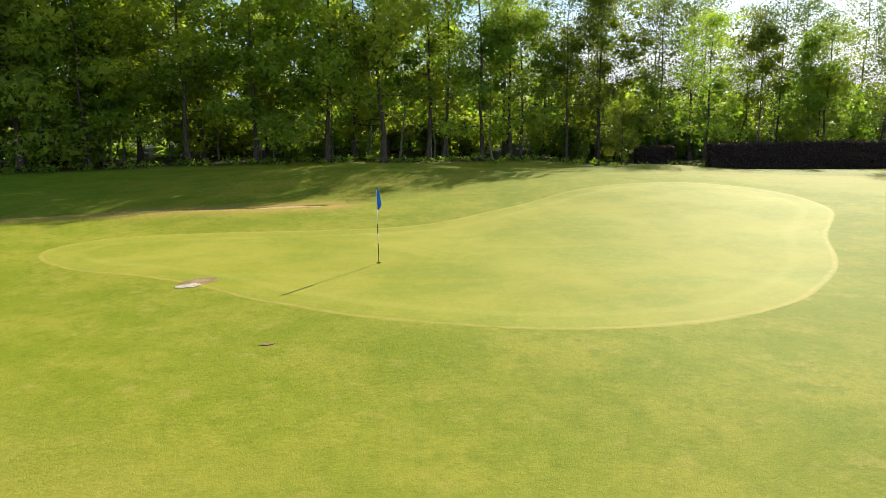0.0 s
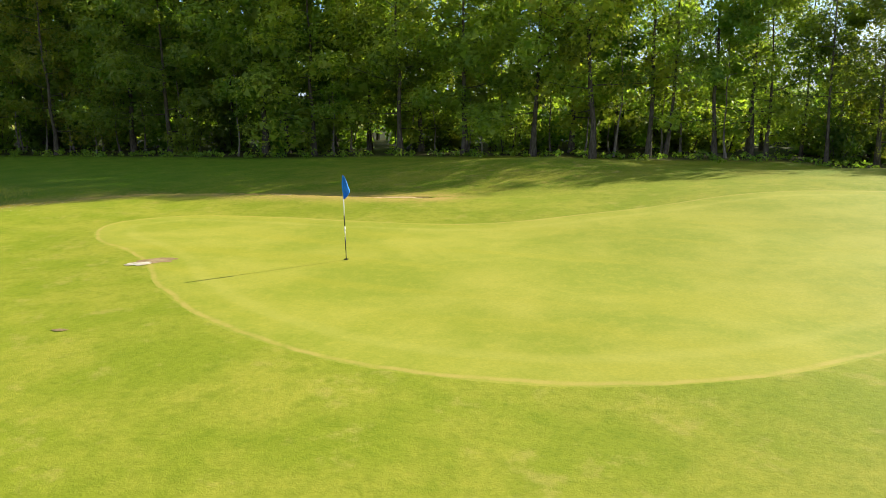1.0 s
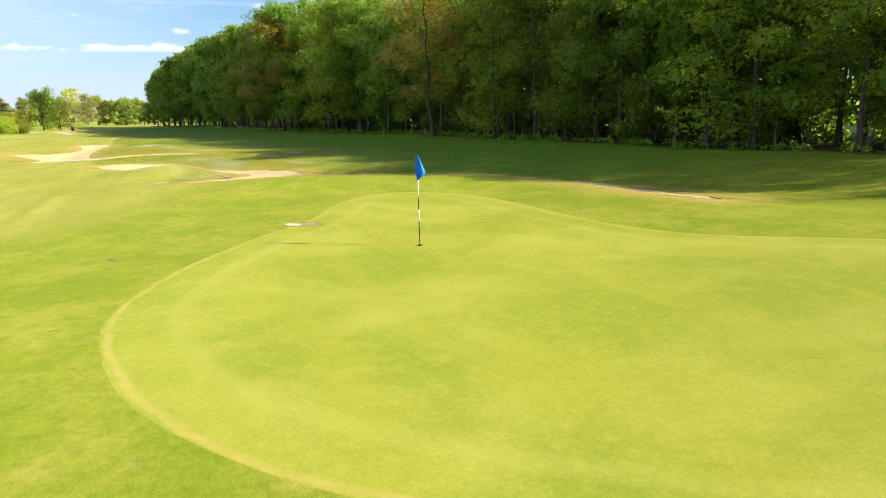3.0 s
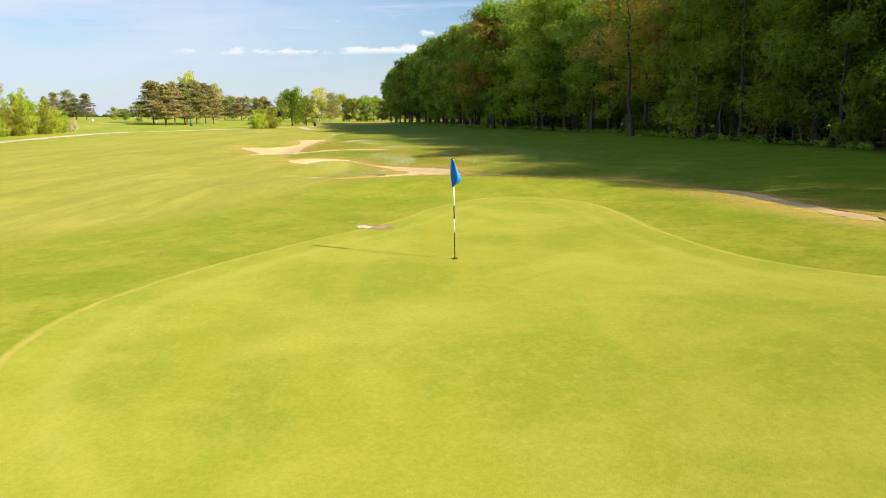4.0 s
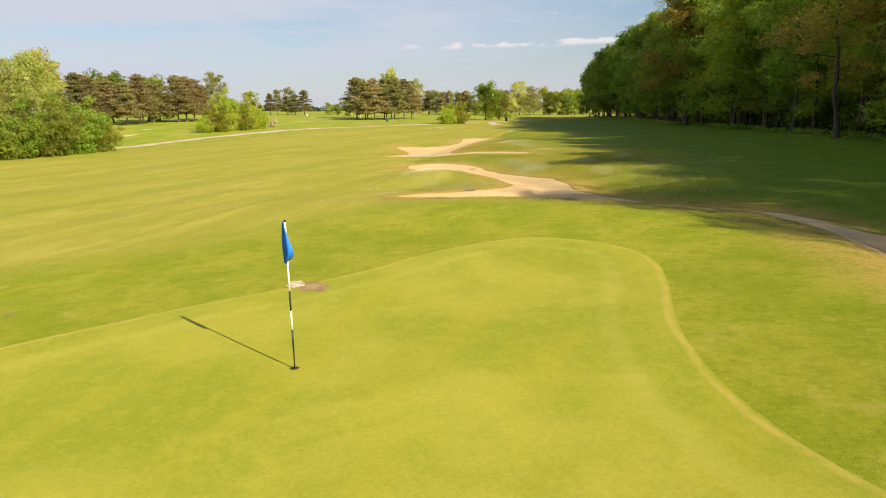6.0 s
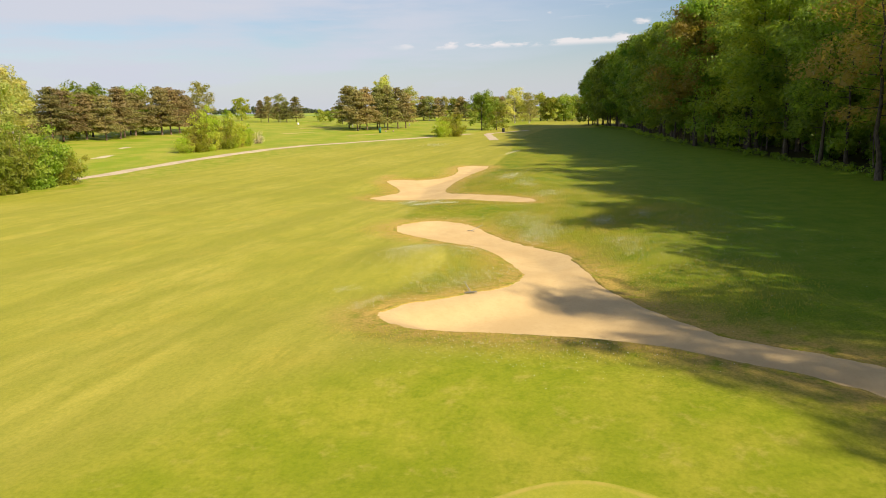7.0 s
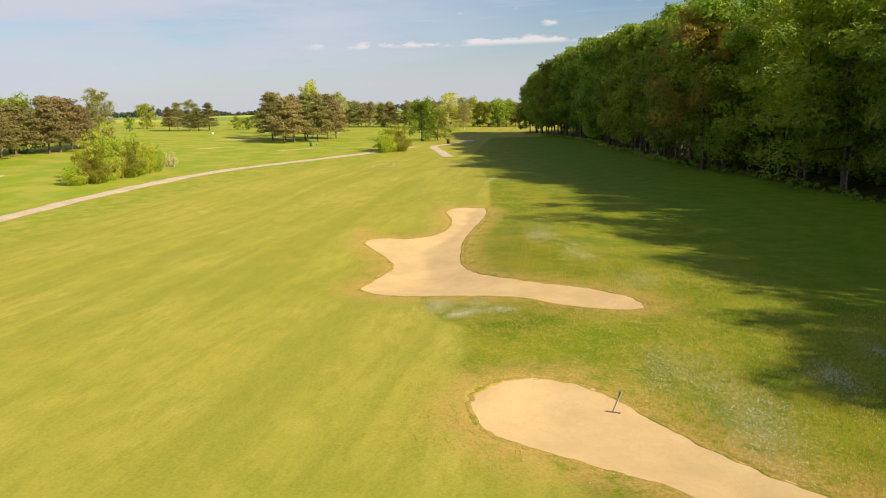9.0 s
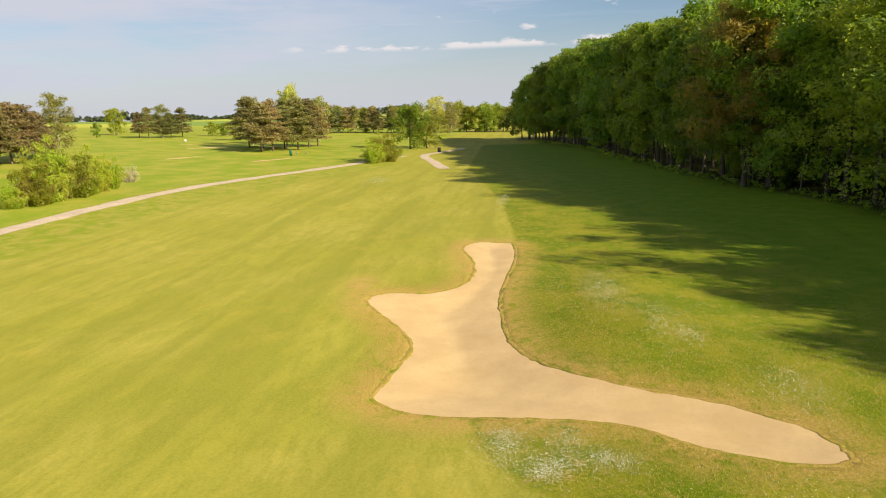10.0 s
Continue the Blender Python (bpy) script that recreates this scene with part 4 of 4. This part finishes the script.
for x, y, h in ((-160.8, -105.1, 12), (-146, -104, 12.5), (-167, -106, 11.5), (-138, -103, 11), (-125, -104, 11.5), (-112, -102, 11.5), (-100, -97, 11)):
    ROUND.plant(x, y, h / 9, x, int(-x), "trees among the pines", 0.95)
# single trees and small groups far out on the course
for kind, x, y, h, w in ((SCOTS, -286.7, -138.1, 9.8, 0.85), (BLACKPINE, -287.6, -134.9, 11.6, 0.9), (SCOTS, -290, -131.4, 8.6, 1.1), (BLACKPINE, -290, -127.4, 9.5, 1.2), (BLACKPINE, -297.5, -126.7, 11.6, 1.1)):
    kind.plant(x, y, h / (13 if kind is SCOTS else 14), x, int(-x * 3), "clump of pines", w)
for x, y, h, w in ((-282.4, -152.4, 5.8, 0.7), (-311.5, -162.2, 10.9, 1.0), (-308, -119.5, 5.6, 1.25), (-311, -116, 5.2, 1.2), (-272.7, -93.7, 7.4, 1.1)):
    ROUND.plant(x, y, h / 9, x, int(-x), "far trees", w)
rnd = random.Random(8)
for k in range(20):
    kind = (SCOTS, BLACKPINE, ROUND, BIRCH)[rnd.randrange(4)]
    kind.plant(-352 + rnd.uniform(-8, 12), -88 + 3.0 * k + rnd.uniform(-1.5, 1.5), rnd.uniform(10, 12.5) / {SCOTS: 13, BLACKPINE: 14, ROUND: 9, BIRCH: 14}[kind], k, k, "far tree line", 1.1)
for k in range(12):
    ROUND.plant(-366 + rnd.uniform(-10, 8), -28 + 4.2 * k, rnd.uniform(1.25, 1.6), k, k, "far tree line", 1.0)


def far_wood():
    """Woods along the skyline."""
    rng = rng_of(300)
    c, s = [], []
    for k in range(1300):
        w = math.radians(90 + 8 + 60 * rng.random())
        r = rng.uniform(1330, 1400)
        x, y = -math.sin(w) * r, math.cos(w) * r
        tall = 8 + 3.5 * math.sin(w * 37) + 2 * math.sin(w * 91 + 1)
        c.append((x, y, height(x, y) + rng.uniform(0.1, 1.0) * tall))
        s.append(rng.uniform(3, 5))
    lv, lf = leaves(rng, np.array(c), np.array(s), 18, 3.2, tri=True)
    me = mesh_of("far_wood", lv, lf, M_FARLEAF)
    tagged(new("far_wood", me), "dark wood along the skyline behind the fields", "wood", kind="stuff")


far_wood()


# ---- things on the course ----
def flagstick(x, y):
    z = height(x, y) + 0.035
    root = new("golf_flag")
    root.location = (x, y, z)

    def rod(name, z0, z1, r, mat, label=""):
        bm = bmesh.new()
        bmesh.ops.create_cone(bm, cap_ends=True, segments=14, radius1=r, radius2=r * 0.97, depth=z1 - z0)
        bmesh.ops.translate(bm, verts=bm.verts, vec=(0, 0, (z0 + z1) / 2))
        for fc in bm.faces:
            fc.smooth = len(fc.verts) == 4
        return part(name, bm, mat, root, label)

    black = plain_material("black_paint", (0.02, 0.02, 0.022), (0.035, 0.035, 0.035), 20, 0.4, 0.4, 0)
    white = plain_material("white_paint", (0.72, 0.7, 0.66), (0.8, 0.78, 0.74), 20, 0.4, 0.4, 0)
    dark = plain_material("cup_liner", (0.02, 0.02, 0.018), (0.04, 0.04, 0.03), 10, 0.8, 0.2, 0)
    blue = Mat("blue_flag_cloth")
    blue.bump(blue.noise(60, 3), 0.2, 0.004)
    blue_m = blue.done(blue.mix(blue.step(blue.noise(5, 3), 0.3, 0.7), (0.012, 0.13, 0.52), (0.02, 0.19, 0.66)), 0.6, 0.3)
    for name, a, b, mat in (("band", -0.1, 0.24, dark), ("band", 0.24, 0.57, black), ("band", 0.57, 0.86, white), ("band", 0.86, 1.15, black), ("band", 1.15, 1.62, white), ("band", 1.62, 2.16, white)):
        rod(name, a, b, 0.014 if a > 0 else 0.011, mat)
    rod("finial", 2.16, 2.19, 0.017, dark)
    # the cup's rim
    bm = bmesh.new()
    bmesh.ops.create_circle(bm, cap_ends=False, segments=20, radius=0.054)
    ring = bmesh.ops.extrude_edge_only(bm, edges=bm.edges[:])
    vs = [q for q in ring["geom"] if isinstance(q, bmesh.types.BMVert)]
    for q in vs:
        q.co *= 1.25
        q.co.z = -0.012
    cup = part("cup", bm, dark, root, "dark rim of the hole")
    bm = bmesh.new()
    bmesh.ops.create_circle(bm, cap_ends=True, segments=20, radius=0.054)
    bmesh.ops.translate(bm, verts=bm.verts, vec=(0, 0, -0.014))
    part("hole", bm, dark, cup)
    # the limp cloth hangs from the stick with its belly thrown to one side
    nu, nv = 26, 24
    verts = []
    for j in range(nv):
        v = j / (nv - 1)
        belly = (v / 0.7) ** 0.9 if v < 0.7 else max(0.0, 1 - ((v - 0.7) / 0.3) ** 2.2)
        out = 0.018 + 0.155 * belly + 0.03 * smooth(v, 0.5, 1.0)
        back = 0.02 + 0.028 * math.sin(math.pi * min(v * 1.1, 1.0))
        for i in range(nu):
            u = i / (nu - 1)
            side = -back + (out + back) * u
            deep = (0.014 + 0.034 * v) * math.sin(u * 8.5 + 2.2 * v) * (0.25 + 0.75 * u) + 0.032
            zz = 2.17 - 0.6 * v + 0.035 * u * u * v - 0.012 * math.sin(5 * u) * v
            verts.append((0.5 * side + 0.87 * deep, 0.87 * side - 0.5 * deep, zz))
    faces = [(j * nu + i, j * nu + i + 1, (j + 1) * nu + i + 1, (j + 1) * nu + i) for j in range(nv - 1) for i in range(nu - 1)]
    me = mesh_of("cloth", verts, faces, blue_m, True)
    ob = part("cloth", me, None, root, "limp bright blue flag cloth")
    sol = ob.modifiers.new("thick", "SOLIDIFY")
    sol.thickness = 0.004
    return tagged(root, "blue golf flag on a black and white banded stick", "golf flag")


flagstick(-1.82, 19.94)


def patch(name, x, y, rx, ry, turn, material, lift, label, category, seed, step=14):
    """A low uneven patch of soil or sand lying on the turf."""
    rng = rng_of(seed)
    rad = 1 + np.convolve(rng.normal(0, 0.22, 40), np.ones(3) / 3, "same") + rng.normal(0, 0.07, 40)
    verts, faces = [], []
    rings = 5
    for j in range(rings + 1):
        for i in range(40):
            w = 2 * math.pi * i / 40
            r = (j / rings) * rad[i]
            a, b = rx * r * math.cos(w), ry * r * math.sin(w)
            px, py = x + a * math.cos(turn) - b * math.sin(turn), y + a * math.sin(turn) + b * math.cos(turn)
            verts.append((px, py, height(px, py) + lift * (1 - (j / rings) ** 3) + 0.012))
    for j in range(rings):
        for i in range(40):
            faces.append((j * 40 + i, j * 40 + (i + 1) % 40, (j + 1) * 40 + (i + 1) % 40, (j + 1) * 40 + i))
    return tagged(new(name, mesh_of(name, verts, faces, material, True)), label, category)


patch("bare_patch", -6.5, 17.95, 0.55, 0.3, 0.75, M_DIRT, 0.006, "bare brown soil patch at the edge of the green", "bare patch", 1)
patch("sand_patch", -6.62, 17.5, 0.34, 0.2, 0.6, M_WHITESAND, 0.016, "white sand filling on a bare turf patch", "sand patch", 2)


def hedge(x0, x1, y, tall, deep, seed):
    """A clipped hedge: leafy faces over a solid dark core."""
    rng = rng_of(seed)
    root = new("hedge")
    root.location = (x0, y, height((x0 + x1) / 2, y) - 0.1)
    n = int((x1 - x0) * tall * 26)
    long = x1 - x0
    c = []
    for i in range(n):
        face = rng.random()
        u, w = rng.random() * long, rng.random()
        if face < 0.6:
            c.append((u, rng.normal(0, 0.06), w * tall))
        elif face < 0.85:
            c.append((u, rng.random() * deep, tall + rng.normal(0, 0.06)))
        else:
            c.append(((0 if rng.random() < 0.5 else long) + rng.normal(0, 0.05), rng.random() * deep, w * tall))
    lv, lf = leaves(rng, np.array(c), np.full(n, 0.14), 5, 0.1, 0.1, 1.0, 1.4)
    part("foliage", mesh_of("foliage", lv, lf, M_HEDGE), None, root)
    bm = bmesh.new()
    bmesh.ops.create_cube(bm, size=1.0)
    bmesh.ops.scale(bm, verts=bm.verts, vec=(long - 0.1, deep - 0.1, tall - 0.1))
    bmesh.ops.translate(bm, verts=bm.verts, vec=(long / 2, deep / 2, tall / 2))
    bmesh.ops.subdivide_edges(bm, edges=bm.edges[:], cuts=6, use_grid_fill=True)
    for q in bm.verts:
        q.co += Vector(rng.normal(0, 0.04, 3))
    part("core", bm, M_HEDGECORE, root)
    return tagged(root, "clipped dark purple-brown hedge below the trees", "hedge", "hedges")


M_HEDGECORE = plain_material("hedge_twigs", (0.02, 0.015, 0.013), (0.04, 0.03, 0.026), 8, 0.95, 0.1, 0.8, 0.05)
hedge(20.9, 44, 54.2, 2.15, 1.2, 1)
hedge(16.2, 19.4, 58.0, 1.7, 1.0, 2)


M_RAKEHEAD = plain_material("dark_plastic", (0.1, 0.095, 0.085), (0.15, 0.14, 0.12), 12, 0.6, 0.3, 0)


def rake(x, y, z, angle, tilt, wood):
    """A bunker rake: head with teeth on the sand, its long handle propped on the lip."""
    root = new("bunker_rake")
    root.matrix_basis = Matrix.Translation((x, y, z)) @ Euler((0, 0, angle)).to_matrix().to_4x4()

    def bar(name, a, b, r, under=None, material=M_RAKEHEAD, label=""):
        v, f = tube([a, ((a[0] + b[0]) / 2, (a[1] + b[1]) / 2, (a[2] + b[2]) / 2), b], [r, r, r * 0.9], 8)
        return part(name, mesh_of(name, v, f, material, True), None, under or root, label)

    bar("handle", (0, 0, 0.06), (1.5 * math.cos(tilt), 0, 0.06 + 1.5 * math.sin(tilt)), 0.017, None, wood)
    head = bar("head", (0, -0.24, 0.06), (0, 0.24, 0.06), 0.028, None, M_RAKEHEAD, "dark plastic rake head")
    for k in range(9):
        bar("tooth", (0, -0.22 + 0.055 * k, 0.06), (-0.02, -0.22 + 0.055 * k, -0.02), 0.007, head)
    return tagged(root, "long-handled rake lying at a bunker edge", "rake", "bunker rakes")


M_RAKE = plain_material("weathered_wood", (0.26, 0.24, 0.24), (0.4, 0.37, 0.36), 8, 0.7, 0.2, 0.3, 0.01)
rake(-26.85, 16.55, height(-26.85, 16.55) - 0.005, -2.73, math.asin((height(-28.15, 15.97) - height(-26.85, 16.55) + 0.12) / 1.5), M_RAKE)
rake(-42.5, 12.9, height(-42.5, 12.9) - 0.1, 2.86, 0.1, M_RAKE)


def turf_scatter(name, spots, per_area, blade, wide, material, label, category, seed, lift=0.0, bloom=False):
    """Many small blades or blooms over oval spots (x, y, rx, ry, share)."""
    rng = rng_of(seed)
    pts = []
    for x, y, rx, ry, share in spots:
        n = int(3.14 * rx * ry * per_area * share)
        d = rng.normal(0, 0.5, (n, 2)) if bloom else rng.uniform(-1, 1, (n, 2))
        if bloom:
            d = 0.6 * d + np.repeat(rng.normal(0, 0.5, (n // 26 + 1, 2)), 26, 0)[:n]
        else:
            d = d[(d ** 2).sum(1) < rng.uniform(0.3, 1.0, n)]
        pts.append(np.column_stack([x + d[:, 0] * rx, y + d[:, 1] * ry]))
    p = np.concatenate(pts)
    for line, deep in BUNKERS:
        p = p[signed(p[:, 0], p[:, 1], line) > 0.12]
    p = p[signed(p[:, 0], p[:, 1], GREEN) > 0.3]
    if not bloom:
        d, inside = line_distance(p[:, 0], p[:, 1], ROUGH)
        by_sand = np.min([signed(p[:, 0], p[:, 1], line) for line, deep in BUNKERS[:2]], 0)
        p = p[(np.where(inside, d, -d) > rng.normal(0.6, 0.8, len(p))) | (by_sand < rng.uniform(0.2, 3.0, len(p)))]
    n = len(p)
    z = lie(p[:, 0], p[:, 1])
    base = np.column_stack([p, z + lift])
    if bloom:
        s = (blade * rng.uniform(0.6, 1.3, n))[:, None]
        a = rng.uniform(0, 6.28, n)
        tx = np.column_stack([np.cos(a), np.sin(a), rng.normal(0, 0.35, n)]) * s
        ty = np.column_stack([-np.sin(a), np.cos(a), rng.normal(0, 0.35, n)]) * s
        up = np.array([0, 0, 1.0]) * (0.02 + 0.06 * rng.random(n))[:, None]
        v = np.stack([base + up - tx, base + up - ty, base + up + tx, base + up + ty], 1).reshape(-1, 3)
        f = np.arange(n)[:, None] * 4 + np.array([0, 1, 2, 3])
    else:
        h = (blade * rng.uniform(0.5, 1.3, n))[:, None]
        a = rng.uniform(0, 6.28, n)
        side = np.column_stack([np.cos(a), np.sin(a), np.zeros(n)]) * wide
        tip = base + np.column_stack([rng.normal(0, 0.45, n), rng.normal(0, 0.45, n), np.ones(n)]) * h
        v = np.stack([base - side, base + side, tip], 1).reshape(-1, 3)
        f = np.arange(n)[:, None] * 3 + np.array([0, 1, 2])
    return tagged(new(name, mesh_of(name, v, f, material)), label, category, kind="stuff")


M_TUFT = leaf_material("grass_blade", (0.17, 0.215, 0.016), (0.28, 0.27, 0.035), (0.36, 0.28, 0.07), 0.35)
TUFTS = [(-45, 17, 8, 5, 1.0), (-38, 21, 7, 3, 1.0), (-31, 14.5, 5, 3, 1.0), (-52, 9, 5, 5, 0.9), (-63, 11, 8, 5, 0.6), (-72, 9, 10, 4, 0.5), (-76, -0.5, 4, 3.5, 0.8), (-66, -1.6, 6, 2.6, 0.9), (-60, 1, 4, 2.5, 0.9), (-30, 26, 6, 4, 0.7),
         (-58, 14, 8, 6, 0.7), (-46, 24, 9, 5, 0.7), (-66, 9, 5, 3, 0.7), (-27, 12, 4, 2, 0.5), (-20, 19, 2, 7, 0.5), (-52, 20, 9, 5, 0.5), (-40, 8.5, 3, 2.5, 0.5)]
turf_scatter("rough_grass", TUFTS, 170, 0.075, 0.01, M_TUFT, "long tufted rough grass round the bunkers", "grass", 9)
FLOWERS = [(-45.2, 20.6, 1.5, 0.8, 2.0), (-47.6, 23, 1.6, 0.7, 1.0), (-42.8, 17.6, 2.0, 1.5, 0.8), (-38.9, 22, 1.2, 1.0, 1.0), (-45, 16.4, 2.0, 0.8, 0.7), (-36.2, 22.4, 1.2, 0.6, 0.6), (-32.5, 12.4, 2.4, 1.4, 1.1), (-33.8, 14.6, 2.0, 0.8, 0.8), (-29, 14.2, 2.6, 1.0, 0.8), (-26.4, 11.6, 0.8, 0.5, 0.8),
           (-72.5, 10.2, 4.2, 1.0, 1.0), (-67, 12.2, 3.0, 0.8, 0.8), (-65, 13.2, 1.2, 0.5, 1.6), (-54.3, 5.2, 1.2, 0.7, 2.6), (-52.8, 6.6, 0.9, 0.9, 2.6), (-53.3, 8.4, 0.9, 0.9, 2.0), (-55, 7.2, 1.6, 0.8, 1.0),
           (-115, 2.9, 5.5, 0.6, 1.2), (-59, 15.6, 2.2, 1.2, 0.8), (-46, 15.2, 2.4, 1.0, 1.0), (-41, 17.2, 2.4, 1.2, 1.2), (-18.8, 20.2, 1.6, 3.2, 0.15), (-46, 26, 7, 3.5, 0.1), (-75, 8, 10, 4, 0.05),
           (-48, 15, 9, 6, 0.1), (-60, 18, 9, 5, 0.06), (-68, 14, 9, 4, 0.06), (-38, 27, 9, 4, 0.07), (-35, 24, 6, 3, 0.1), (-140, -17, 5, 2.2, 0.6), (-24.5, 13.2, 1.6, 0.6, 0.5), (-28.8, 15.8, 2.0, 1.2, 0.7), (-30.5, 16.6, 1.6, 0.9, 0.5)]
turf_scatter("daisies", FLOWERS, 230, 0.0115, 0, M_PETAL, "scattered white daisies in the rough grass", "flowers", 7, 0.01, True)


patch("sandy_patch", -98.3, -61.2, 2.9, 0.85, 0.2, M_WHITESAND, 0.03, "pale bare sandy patch in the grass beyond the path", "sand patch", 8)
patch("sandy_patch", -114.2, -69.7, 2.0, 0.8, 0.3, M_WHITESAND, 0.03, "pale bare sandy patch in the grass beyond the path", "sand patch", 9)

# far bunkers on the neighbouring hole
for x, y, rx, ry, k in ((-185, -70.7, 7, 1.1, 3), (-226, -83.6, 8, 1.5, 4), (-240, -97, 3, 0.9, 5), (-180.4, -48.7, 6.4, 0.7, 6)):
    patch("far_bunker", x, y, rx, ry, -0.35, M_SAND, 0.03, "small pale sand bunker on a distant fairway", "sand bunker", k)


def course_post(name, x, y, tall, r, mat, label, category):
    """A small post-like fixture: foot, body with a bevelled cap."""
    root = new(name)
    root.location = (x, y, height(x, y) - 0.02)
    v, f = tube([(0, 0, 0), (0, 0, 0.1), (0, 0, 0.1), (0, 0, tall * 0.92), (0, 0, tall * 0.97), (0, 0, tall)], [r * 0.55, r * 0.5, r, r * 1.03, r * 0.9, r * 0.45], 14)
    part("body", mesh_of("body", v, f, mat, True), None, root)
    v, f = tube([(0, 0, tall - 0.005), (0, 0, tall + 0.05)], [r * 0.5, r * 0.3], 12)
    part("cap", mesh_of("cap", v, f, mat, True), None, root)
    return tagged(root, label, category)


M_GREENPAINT = plain_material("green_paint", (0.015, 0.11, 0.06), (0.02, 0.14, 0.08), 9, 0.5, 0.3, 0)
M_BLACK = plain_material("black_plastic", (0.012, 0.012, 0.014), (0.03, 0.03, 0.03), 9, 0.5, 0.3, 0)
M_CREAM = plain_material("cream_board", (0.3, 0.24, 0.19), (0.36, 0.28, 0.22), 9, 0.6, 0.3, 0)
course_post("ball_washer", -195.4, -49.3, 1.35, 0.32, M_GREENPAINT, "dark green ball washer post beside the tee", "ball washer")
course_post("tee_marker", -201.1, -49.6, 0.5, 0.22, M_CREAM, "pale tee marker block on the grass", "tee marker")
course_post("tee_marker", -203.2, -48, 0.5, 0.22, M_CREAM, "pale tee marker block on the grass", "tee marker")
course_post("litter_bin", -211, -16.6, 1.25, 0.4, M_BLACK, "black litter bin beside the cart track", "litter bin")
M_WHITE = plain_material("white_board", (0.6, 0.6, 0.58), (0.72, 0.72, 0.7), 9, 0.5, 0.3, 0)
course_post("tee_marker", -257.6, -105.9, 0.8, 0.4, M_WHITE, "small white marker block on distant grass", "tee marker")
patch("divot", -3.5, 12.9, 0.16, 0.07, 0.4, M_DIRT, 0.004, "small dark divot in the rough grass", "divot", 11)
